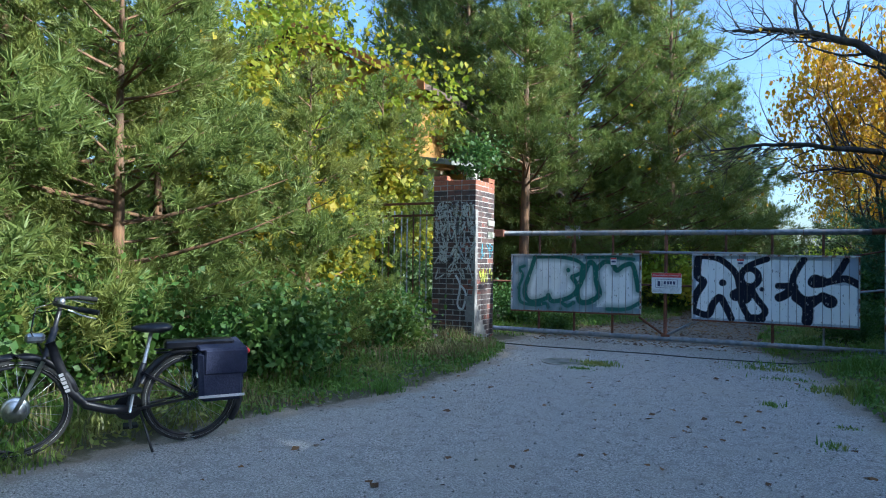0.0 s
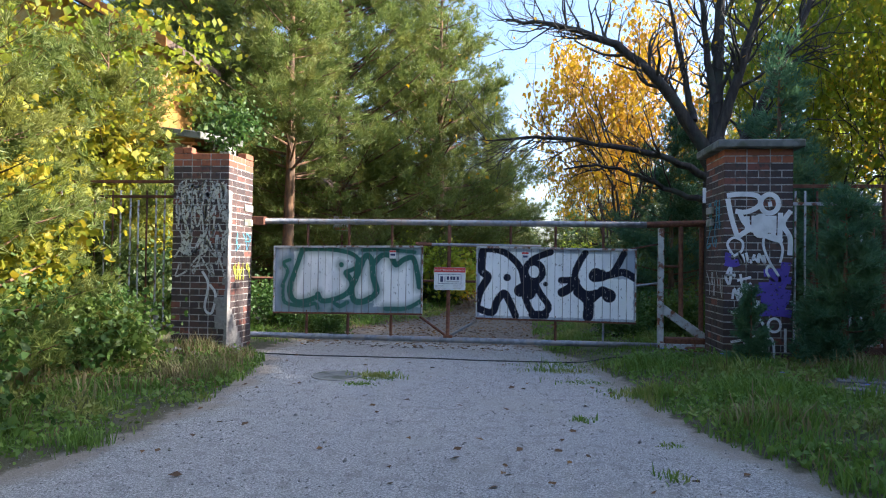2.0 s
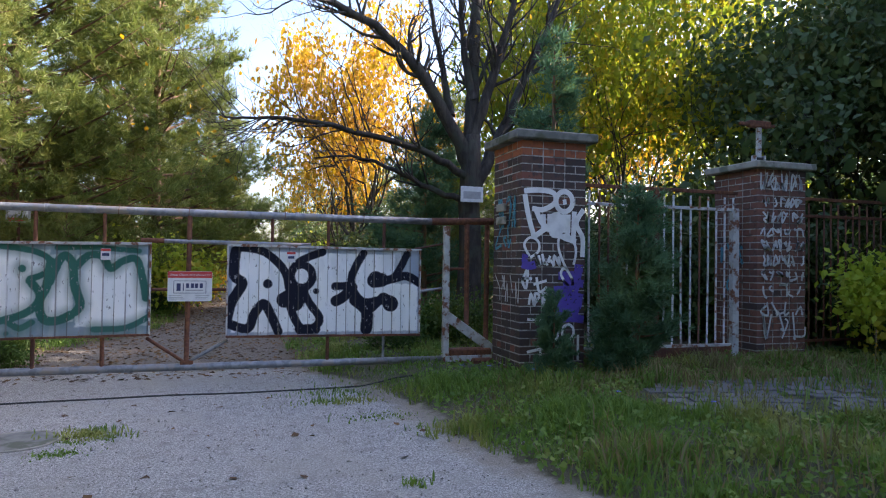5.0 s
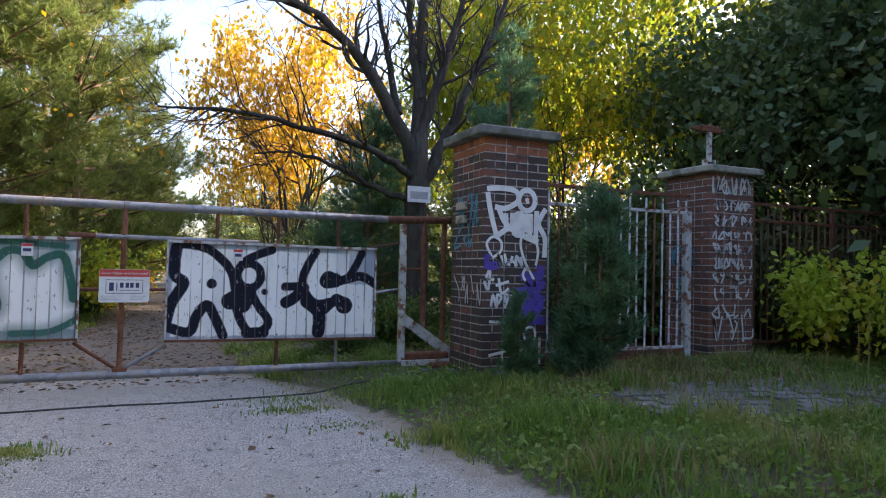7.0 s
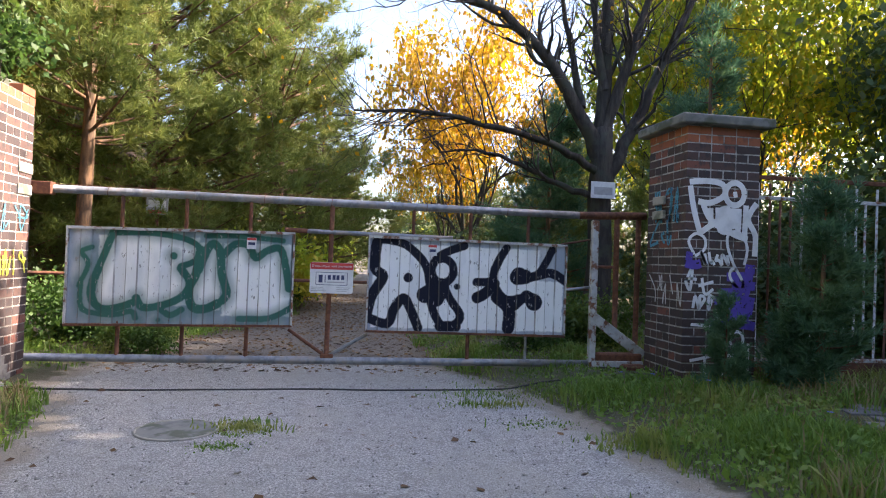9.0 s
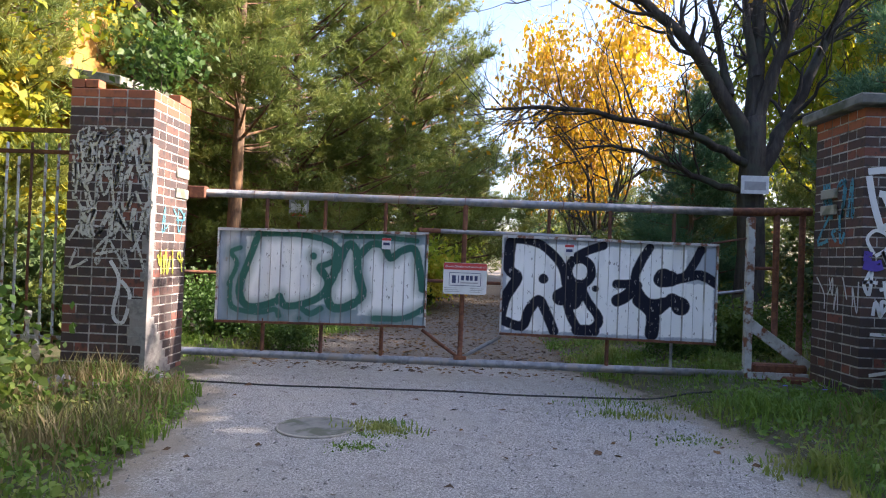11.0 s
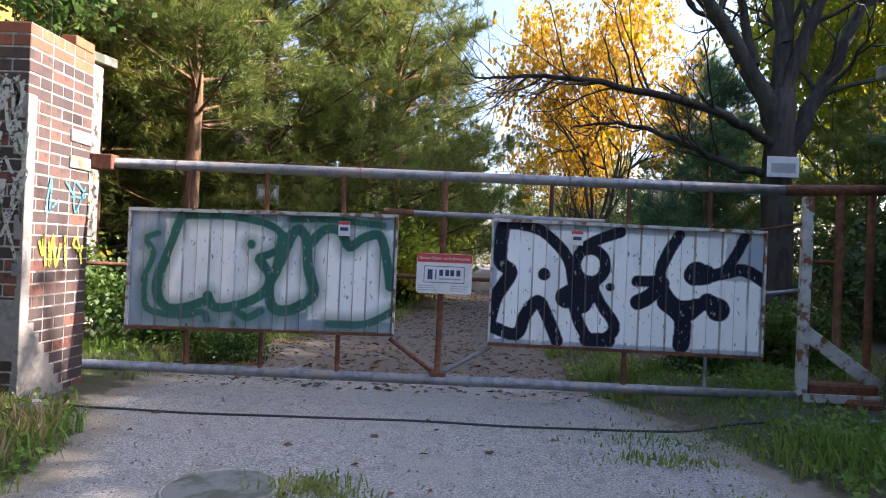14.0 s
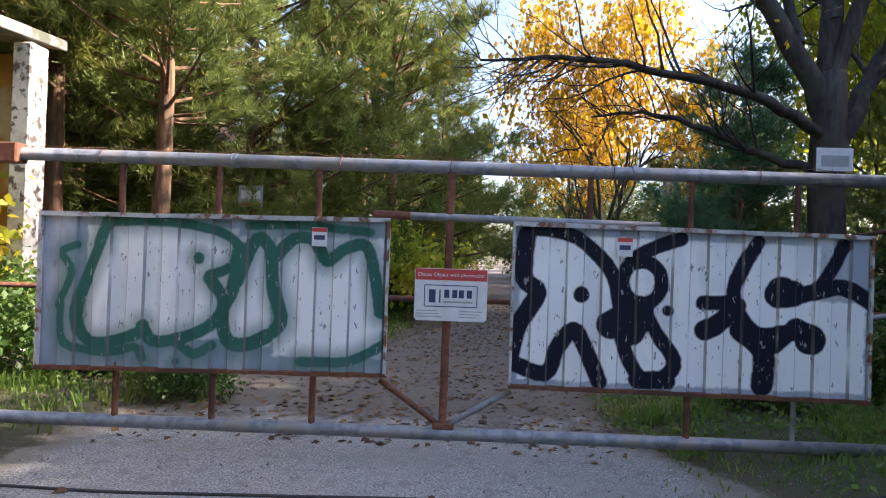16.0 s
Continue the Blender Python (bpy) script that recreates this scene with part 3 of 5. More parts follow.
loops = [[(0.12, 1.60), (0.05, 1.74), (0.13, 1.83), (0.24, 1.78), (0.24, 1.66), (0.13, 1.58)], [(0.73, 1.50), (0.76, 1.70), (0.66, 1.86), (0.53, 1.84), (0.52, 1.70), (0.60, 1.50), (0.72, 1.30), (0.68, 1.22), (0.56, 1.36), (0.58, 1.45), (0.64, 1.44)],
         [(0.03, 1.30), (0.10, 1.44), (0.08, 1.20), (0.03, 1.32), (0.16, 1.32)], [(0.18, 1.25), (0.36, 1.30)], [(0.22, 1.34), (0.26, 1.16), (0.36, 1.22)],
         [(0.10, 0.82), (0.34, 0.80), (0.50, 0.70), (0.50, 0.58), (0.36, 0.48), (0.10, 0.42)], [(0.66 + 0.08 * math.cos(a * 0.5236), 0.66 + 0.09 * math.sin(a * 0.5236)) for a in range(13)],
         [(0.28, 0.44), (0.29, 0.16)], [(0.50, 0.20), (0.53, 0.46), (0.64, 0.46), (0.66, 0.20)], [(0.80, 0.62), (0.80, 0.30)], [(0.28, 0.17), (0.50, 0.19)], [(0.38, 0.98), (0.46, 0.95), (0.38, 0.86)]]
loops += scribble(rng, 0.18, 0.54, 1.48, 0.15, 4) + scribble(rng, 0.1, 0.4, 0.98, 0.16, 3)
ribbon("graffiti", loops, 0.034, SPRAY_BRIGHT, right_pillar, face_front, "white looping spray tags")
viol = [[(0.52 + 0.09 * math.sin(k * 1.7) - 0.02 * k, 1.36 - 0.09 * k), (0.72, 1.37 - 0.09 * k), (0.84 + 0.04 * math.sin(k * 2.3), 1.35 - 0.09 * k)] for k in range(7)] + [[(0.02, 1.50), (0.12, 1.48), (0.2, 1.50)], [(0.02, 1.58), (0.1, 1.57)], [(0.74, 1.46), (0.86, 1.45)]]
ribbon("graffiti", viol, 0.10, SPRAY_VIOLET, right_pillar, face_front, "violet sprayed patch")
ribbon("graffiti", scribble(rng, 0.15, 0.75, 1.95, 0.4, 4) + scribble(rng, 0.1, 0.7, 1.7, 0.3, 3), 0.04, SPRAY_CYAN, right_pillar, face_left, "cyan spray tag")
ribbon("graffiti", scribble(rng, 0.1, 0.85, 1.0, 0.35, 5), 0.02, SPRAY_WHITE, right_pillar, face_left)
tags = []
for v, h, n in ((2.62, 0.26, 6), (2.38, 0.14, 7), (2.15, 0.16, 8), (1.95, 0.12, 7), (1.74, 0.15, 8), (1.52, 0.16, 7), (1.3, 0.14, 6), (1.05, 0.2, 5), (0.8, 0.2, 4), (0.45, 0.4, 4)):
    tags += scribble(rng, 0.05, 0.82, v, h, n)
ribbon("graffiti", tags, 0.03, SPRAY_WHITE, far_pillar, face_front, "white spray lettering")
ribbon("graffiti", scribble(rng, 0.15, 0.6, 1.55, 0.3, 3) + [[(0.45, 1.5), (0.3, 1.2), (0.5, 1.0), (0.35, 0.9), (0.55, 1.3)]], 0.04, SPRAY_CYAN, far_pillar, face_left, "cyan spray tag")

# iron stub on the far pillar's cap
stub = thing("sign_bracket", 6.33, 11.72, 30 * COURSE + 0.1, "rusty iron post with a cross bar on the pillar cap", "bracket")
part("foot", box(-0.14, 0.14, -0.06, 0.06, 0, 0.07, 0.01), PALE_CONCRETE, stub)
part("socket", box(-0.1, -0.075, -0.05, 0.05, 0.07, 0.17, 0.005), PEEL, stub)
part("socket", box(0.075, 0.1, -0.05, 0.05, 0.07, 0.17, 0.005), PEEL, stub)
part("lamp_base", box(-0.07, 0.07, -0.045, 0.045, 0.07, 0.14, 0.02), DARK_GAP, stub)
part("post", box(-0.035, 0.035, -0.03, 0.03, 0.14, 0.62, 0.008), PEEL, stub)
part("cross_bar", box(-0.2, 0.2, -0.05, 0.05, 0.60, 0.70, 0.01), RUST, stub)
part("wing", box(-0.36, -0.2, -0.02, 0.02, 0.62, 0.67, 0.006), RUST, stub)
part("wing", box(0.2, 0.3, -0.02, 0.02, 0.62, 0.66, 0.006), RUST, stub)

# ---- sliding gate ----
GY = 12.1
gate = thing("sliding_gate", -1.8, GY, 0, "closed steel tube sliding gate, grey and rusty", "gate")


def gx(x):
    return x + 1.8


def gate_tube(name, a, b, r, mat, label="", sides=10, y=0.0):
    n = 5
    pts = [(gx(a[0] + (b[0] - a[0]) * i / (n - 1)), y + 0.002 * math.sin(3 * i), a[1] + (b[1] - a[1]) * i / (n - 1)) for i in range(n)]
    return tube(name, pts, r, mat, gate, label, sides)


gate_tube("top_rail", (-5.12, 2.07), (1.25, 2.055), 0.047, GALV, "thick grey galvanised top tube")
gate_tube("rail_end", (1.23, 2.055), (2.12, 2.085), 0.05, RUST, "rusty red rail end")
gate_tube("bottom_rail", (-5.4, 0.20), (1.42, 0.20), 0.045, GALV, "grey galvanised bottom tube")
for x in (-3.35, -0.55):
    gate_tube("sleeve", (x - 0.02, 2.066), (x + 0.02, 2.066), 0.051, GALV)
for x in (-4.15, -3.46, -2.75, -0.85, -0.15, 0.58):
    gate_tube("upper_bar", (x, 1.62), (x, 2.03), 0.021, RUST, "rusty bar")
for x in (-4.15, -3.46, -2.75, -0.14):
    gate_tube("lower_bar", (x, 0.21), (x, 0.62), 0.023, RUST, "rusty bar")
gate_tube("lower_bar", (0.59, 0.21), (0.59, 0.62), 0.018, GALV)
gate_tube("centre_post", (-1.83, 0.20), (-1.82, 2.04), 0.03, RUST, "rusty red centre post")
gate_tube("middle_rail", (-2.36, 1.72), (-2.1, 1.715), 0.029, RUST, "rusty stub", y=-0.01)
gate_tube("middle_rail", (-2.1, 1.715), (-0.37, 1.70), 0.027, GALV, "grey cross tube", y=-0.01)
gate_tube("back_rail", (-5.2, 1.13), (1.4, 1.13), 0.02, RUST, "rusty cross tube", y=0.07)
gate_tube("brace", (-2.28, 0.56), (-1.84, 0.25), 0.02, RUST, "rusty brace")
gate_tube("brace", (-1.36, 0.52), (-1.82, 0.25), 0.022, GALV, "grey brace")
part("gusset", box(gx(-1.9), gx(-1.75), -0.03, 0.03, 0.2, 0.28, 0.01), RUST, gate)
part("end_post", box(gx(1.40), gx(1.49), -0.05, 0.02, 0.10, 2.0, 0.01), PEEL, gate, "flat white peeling end post")
gate_tube("end_bar", (1.75, 0.65), (1.74, 2.04), 0.035, RUST, "rusty white-flaked bar")
gate_tube("end_bar", (2.06, 0.30), (2.06, 2.06), 0.035, RUST, "rusty bar", y=0.06)
gate_tube("spacer", (1.47, 1.42), (1.75, 1.42), 0.02, RUST)
gate_tube("spacer", (1.0, 1.68), (1.42, 1.76), 0.014, RUST)
gate_tube("spacer", (1.0, 1.10), (1.42, 1.16), 0.018, GALV)
bm = box(-0.42, 0.42, -0.012, 0.012, -0.065, 0.065, 0.006)
bmesh.ops.rotate(bm, verts=bm.verts, matrix=Matrix.Rotation(radians(35), 3, "Y"))
bmesh.ops.translate(bm, verts=bm.verts, vec=(gx(1.79), -0.03, 0.55))
part("diagonal_plate", bm, PEEL, gate, "diagonal flat steel with peeling white paint")
bm = box(gx(1.5), gx(2.1), -0.08, 0.08, 0.12, 0.34, 0.02)
part("roller_box", bm, RUST, gate, "rusty roller housing")
gear = box(gx(1.78), gx(2.08), -0.22, -0.09, 0.02, 0.22, 0.03)
part("roller_foot", gear, RUST, gate, "rusty roller foot")
part("bottom_plate", box(gx(1.42), gx(2.1), -0.1, -0.08, 0.17, 0.25, 0.005), PEEL, gate)


def sheet_panel(x0, x1, z0, z1, strokes, blobs, fill, mat, label, twist):
    """A trapezoidal sheet in a rusty edge frame. strokes: (half width, points) in shares of the panel."""
    pan = thing("sheet_panel", x0, GY - 0.045, z0, label, "gate panel", "sheet panels on the gate")
    w, h = x1 - x0, z1 - z0
    rib = 0.242
    brk = np.array([0, 0.035, 0.05, 0.09, 0.16, 0.23, 0.30, 0.37, 0.44, 0.48, 0.50, 0.535, 0.55, 0.59, 0.66, 0.73, 0.80, 0.87, 0.94, 0.98]) * rib
    us = np.unique(np.clip((np.arange(int(w / rib) + 1)[:, None] * rib + brk[None]).ravel(), 0, w))
    vs_ = np.linspace(0, h, 90)
    U, W = np.meshgrid(us, vs_)
    ph = (U / rib) % 1.0
    prof = np.interp(ph, [0, 0.035, 0.50, 0.535, 1.0], [0, -0.022, -0.022, 0.0, 0.0])
    # fold is one on the steep rib sides, where the material paints shade.
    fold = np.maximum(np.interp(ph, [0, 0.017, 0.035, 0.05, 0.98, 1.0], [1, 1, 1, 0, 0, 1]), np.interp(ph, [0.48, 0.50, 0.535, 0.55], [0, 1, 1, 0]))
    dent = 0.006 * np.sin(U * 5 + W * 3) * np.sin(W * 4 + 1)
    P = np.stack([U, -prof + dent, W + twist * U], -1).reshape(-1, 3)
    k = len(us)
    I = (np.arange(len(vs_) - 1)[:, None] * k + np.arange(k - 1)[None]).ravel()
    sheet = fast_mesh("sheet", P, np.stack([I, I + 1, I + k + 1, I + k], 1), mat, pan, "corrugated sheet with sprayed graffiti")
    q = np.stack([U.ravel(), h - W.ravel()], 1)
    ink = np.full(len(q), 9.0)
    for half, pts in strokes:
        p = np.array(pts, float) * (w, h)
        if len(p) > 2:
            tt = np.linspace(0, len(p) - 1, (len(p) - 1) * 4 + 1)
            i = np.clip(tt.astype(int), 0, len(p) - 2)
            a, b2, c, d = p[np.clip(i - 1, 0, None)], p[i], p[i + 1], p[np.clip(i + 2, None, len(p) - 1)]
            s = (tt - i)[:, None]
            p = 0.5 * (2 * b2 + (c - a) * s + (2 * a - 5 * b2 + 4 * c - d) * s ** 2 + (3 * b2 - a - 3 * c + d) * s ** 3)
        for a, b2 in zip(p[:-1], p[1:]):
            ab = b2 - a
            s = np.clip(((q - a) @ ab) / (ab @ ab + 1e-9), 0, 1)
            ink = np.minimum(ink, np.linalg.norm(q - a - s[:, None] * ab, axis=1) - half)
    for u, v, r in blobs:
        ink = np.minimum(ink, np.linalg.norm(q - np.array((u * w, v * h)), axis=1) - r)
    fl = np.full(len(q), 9.0)
    for u0, v0, u1, v1 in fill:
        c, e = np.array(((u0 + u1) * w / 2, (v0 + v1) * h / 2)), np.array(((u1 - u0) * w / 2, (v1 - v0) * h / 2))
        fl = np.minimum(fl, np.max(np.abs(q - c) - e, axis=1))
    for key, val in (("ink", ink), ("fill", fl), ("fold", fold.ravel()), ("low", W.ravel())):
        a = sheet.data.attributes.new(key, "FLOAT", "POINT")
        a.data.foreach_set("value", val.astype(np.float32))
    for nm, b in (("top_edge", (-0.012, w + 0.012, -0.03, 0.03, h - 0.012, h + 0.018)), ("bottom_edge", (-0.012, w + 0.012, -0.03, 0.03, -0.018, 0.008))):
        bm = box(*b)
        bmesh.ops.subdivide_edges(bm, edges=[e for e in bm.edges if abs(e.verts[0].co.x - e.verts[1].co.x) > 1], cuts=12)
        for v in bm.verts:
            v.co.z += twist * v.co.x + random.uniform(-0.003, 0.003)
        part(nm, bm, RUST if nm == "bottom_edge" else PEEL, pan, "rusty folded edge")
    part("side_edge", box(-0.014, 0.004, -0.025, 0.03, 0, h - 0.012), PEEL, pan)
    part("side_edge", box(w - 0.004, w + 0.014, -0.025, 0.03, twist * w, h + twist * w - 0.012), PEEL, pan)
    return pan


G = 0.040
green = [(G, [(.19, .04), (.15, .3), (.105, .62), (.125, .8), (.19, .84), (.29, .77)]),
         (G * .8, [(.19, .04), (.34, .03), (.45, .06), (.53, .11), (.575, .2), (.55, .32), (.49, .38)]),
         (G, [(.49, .4), (.53, .55), (.5, .7), (.42, .79), (.33, .82), (.3, .72)]),
         (G * 1.2, [(.575, .2), (.56, .45), (.53, .62), (.545, .8), (.6, .83), (.66, .77)]),
         (G * 1.1, [(.57, .42), (.6, .22), (.63, .13), (.665, .22), (.675, .45), (.7, .65), (.68, .74)]),
         (G, [(.68, .25), (.73, .13), (.79, .14), (.825, .27), (.88, .19), (.94, .17), (.97, .4), (.985, .6)]),
         (G * .7, [(.06, .55), (.07, .84), (.2, .9), (.28, .86), (.3, .93)]), (G * .8, [(.4, .82), (.45, .9), (.5, .84)]),
         (G * .8, [(.76, .93), (.9, .92), (1.0, .80)]), (G * .6, [(.1, .2), (.06, .25), (.09, .38), (.05, .6)]),
         (G * .7, [(.6, .05), (.72, .04), (.8, .05), (.95, .08)])]
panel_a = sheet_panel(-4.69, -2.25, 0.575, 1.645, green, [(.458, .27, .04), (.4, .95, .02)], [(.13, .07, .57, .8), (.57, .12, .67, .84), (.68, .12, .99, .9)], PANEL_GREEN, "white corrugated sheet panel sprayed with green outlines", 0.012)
K = 0.060
black = [(K, [(.035, .06), (.03, .33), (.07, .42), (.02, .62), (.0, .8)]), (K * .9, [(.0, .86), (.1, .92), (.13, .76), (.175, .64), (.21, .75), (.25, .95)]),
         (K * .8, [(.05, .02), (.14, .04), (.2, .1), (.26, .22), (.29, .34), (.3, .46)]),
         (K * .8, [(.47, .05), (.38, .13), (.33, .22), (.31, .34), (.34, .45), (.39, .45), (.42, .36), (.41, .25), (.37, .2), (.33, .22)]),
         (K * 1.6, [(.28, .6), (.31, .56), (.36, .5)]), (K * .8, [(.38, .52), (.41, .64), (.46, .8), (.44, .9), (.38, .93), (.34, .84), (.31, .68)]),
         (K * .8, [(.69, .05), (.65, .2), (.625, .36), (.64, .5), (.68, .6), (.73, .62), (.8, .57)]),
         (K * .8, [(.54, .44), (.62, .43)]), (K * 1.1, [(.545, .61), (.59, .55), (.63, .45)]),
         (K * 1.3, [(.65, .6), (.71, .72), (.71, .93)]), (K * 1.2, [(.71, .72), (.76, .62)]),
         (K * 1.5, [(.75, .37), (.79, .36)]), (K * .9, [(.8, .38), (.86, .34), (.93, .31), (1.0, .39)]), (K * .8, [(.86, .33), (.895, .2), (.93, .05)]),
         (K * 1.3, [(.8, .58), (.845, .62)]), (K * 1.1, [(.3, .62), (.34, .66), (.36, .58)]), (K, [(.36, .93), (.44, .93)])]
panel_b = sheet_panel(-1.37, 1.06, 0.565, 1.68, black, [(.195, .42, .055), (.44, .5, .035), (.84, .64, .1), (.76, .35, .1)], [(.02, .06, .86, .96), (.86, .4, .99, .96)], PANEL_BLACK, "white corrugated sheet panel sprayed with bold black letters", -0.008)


def flat_text(words, size, material, parent, x, y, z, label=""):
    cu = bpy.data.curves.new("lettering", "FONT")
    cu.body, cu.size, cu.align_x, cu.align_y = words, size, "CENTER", "CENTER"
    cu.extrude = 0.0006
    cu.materials.append(material)
    ob = new("lettering", cu)
    ob.parent, ob.matrix_basis = parent, pose(x, y, z, 90, 0, 0)
    return tagged(ob, label)


sign = thing("warning_sign", -1.80, GY - 0.075, 1.175, "white and red security notice fixed to the gate post", "sign")
bm = box(-0.25, 0.25, -0.003, 0.003, -0.18, 0.18)
bmesh.ops.bevel(bm, geom=[e for e in bm.edges if abs(e.verts[0].co.y - e.verts[1].co.y) > 0.004], offset=0.012, segments=2, affect="EDGES")
part("plate", bm, SIGN_WHITE, sign, "white plate")
part("header_band", box(-0.247, 0.247, -0.0045, -0.0035, 0.10, 0.177), SIGN_RED, sign, "red band")
flat_text("Dieses Objekt wird überwacht!", 0.036, SIGN_WHITE, sign, 0, -0.006, 0.137, "white lettering")
bm = bmesh.new()
for b in ((-0.18, 0.18, 0.062, 0.068), (-0.18, 0.18, -0.084, -0.078), (-0.184, -0.178, -0.08, 0.064), (0.178, 0.184, -0.08, 0.064)):
    box(b[0], b[1], -0.0045, -0.0035, b[2], b[3], 0, bm)
part("logo_border", bm, SIGN_NAVY, sign, "dark blue border")
bm = box(-0.15, -0.105, -0.0045, -0.0035, -0.055, 0.035)
box(-0.08, -0.07, -0.0045, -0.0035, -0.055, 0.035, 0, bm)
part("logo", bm, SIGN_NAVY, sign, "dark blue emblem")
bm = bmesh.new()
for a in (-0.045, 0.01, 0.055, 0.11):
    box(a, a + 0.035, -0.0045, -0.0035, -0.02, 0.035, 0, bm)
part("logo_bars", bm, SIGN_NAVY, sign)
bm = box(-0.05, 0.15, -0.0045, -0.0035, -0.055, -0.042)
for k in range(3):
    box(-0.235, -0.10 + 0.02 * k, -0.0045, -0.0035, -0.115 - 0.02 * k, -0.108 - 0.02 * k, 0, bm)
    box(0.06, 0.22 - 0.02 * k, -0.0045, -0.0035, -0.115 - 0.02 * k, -0.108 - 0.02 * k, 0, bm)
part("small_print", bm, SIGN_GREY, sign)

for x, z, wd, hg in ((-2.72, 1.545, 0.105, 0.13), (-0.62, 1.545, 0.105, 0.13)):
    st = thing("small_notice", x, GY - 0.082, z, "small white and red security notice", "sign", "small notices")
    part("plate", box(-wd / 2, wd / 2, -0.002, 0.002, -hg / 2, hg / 2), SIGN_WHITE, st)
    part("header_band", box(-wd / 2 + 0.001, wd / 2 - 0.001, -0.0035, -0.0025, hg / 2 - 0.03, hg / 2 - 0.002), SIGN_RED, st)
    part("logo", box(-wd / 2 + 0.015, wd / 2 - 0.015, -0.0035, -0.0025, -0.02, 0.012), SIGN_NAVY, st)

bracket = thing("rail_bracket", -5.07, 11.95, 2.02, "pale steel plates that hold the rail at the pillar", "bracket")
part("plate", box(-0.02, 0.012, -0.25, 0.06, 0.18, 0.29, 0.006), PALE_CONCRETE, bracket)
part("plate", box(-0.02, 0.012, -0.25, 0.06, -0.05, 0.06, 0.006), PALE_CONCRETE, bracket)
part("arm", box(-0.02, 0.2, 0.06, 0.2, -0.02, 0.12, 0.01), RUST, bracket)

bracket = thing("rail_bracket", 2.0, 11.6, 2.05, "pale steel plates that hold the rail at the pillar", "bracket")
part("plate", box(-0.01, 0.03, -0.2, 0.06, 0.13, 0.23, 0.006), PALE_CONCRETE, bracket)
part("plate", box(-0.01, 0.03, -0.2, 0.06, -0.04, 0.06, 0.006), PALE_CONCRETE, bracket)


wire_rng = random.Random(2)
wp = [(gx(-4.9 + 0.1 * k), -0.005 + wire_rng.uniform(-0.01, 0.01), 2.122 + wire_rng.uniform(-0.006, 0.012)) for k in range(60)]
tube("barbed_wire", wp, 0.0022, RUST, gate, "thin rusty barbed wire", 4)
for k in range(1, 59, 2):
    x, y, z = wp[k]
    tube("barb", [(x - 0.012, y - 0.01, z - 0.012), (x + 0.012, y + 0.008, z + 0.016)], 0.0018, RUST, gate, sides=3)
for x in (-4.3, -2.6, -1.83, -0.7, 0.3):
    ring = [(gx(x) + 0.004 * math.sin(a), 0.052 * math.cos(a), 2.063 + 0.056 * math.sin(a)) for a in [q * 0.5236 for q in range(13)]]
    tube("wire_tie", ring, 0.003, RUST, gate, sides=4)

# ---- bar fences ----
def bar_fence(x0, x1, y, label, rails, bars, mat, posts=()):
    f = thing("bar_fence", x0, y, 0, label, "fence", "iron bar fences")
    for z, r in rails:
        part("rail", box(0, x1 - x0, -0.02, 0.02, z - r, z + r, 0.004), RUST if z > 2.4 else mat, f)
    n = int((x1 - x0) / bars)
    for k in range(n):
        x = (k + 0.5) * (x1 - x0) / n
        lean = random.uniform(-0.012, 0.012)
        top = 2.52 if k % 4 else 2.36
        tube("bar", [(x, 0, 0.28), (x + lean, 0, 1.4), (x + lean, 0, top)], 0.0145, mat if random.random() < 0.75 else RUST, f, sides=6)
    for x in posts:
        part("post", box(x - x0 - 0.04, x - x0 + 0.04, -0.035, 0.035, 0.1, 2.6, 0.006), RUST, f, "rusty post")
    return f


fence = bar_fence(2.95, 5.78, 11.55, "iron bar fence with flaking white paint and rust", ((2.59, 0.025), (2.34, 0.022), (0.36, 0.02)), 0.145, PEEL, (4.38,))
part("base_plate", box(0.0, 2.8, -0.03, 0.03, 0.08, 0.34, 0.01), RUST, fence, "rusty base sheet")
part("end_post", box(2.72, 2.83, -0.06, 0.04, 0.05, 2.36, 0.01), PEEL, fence, "flat white end post")
bar_fence(6.82, 11.5, 11.75, "rusty iron bar fence behind shrubs", ((2.59, 0.025), (2.32, 0.022), (0.36, 0.02)), 0.15, RUST, (9.2,))
bar_fence(-10.5, -5.98, 11.6, "pale iron bar fence overgrown by shrubs", ((2.66, 0.025), (2.42, 0.022), (0.36, 0.02)), 0.15, PEEL, (-8.2,))

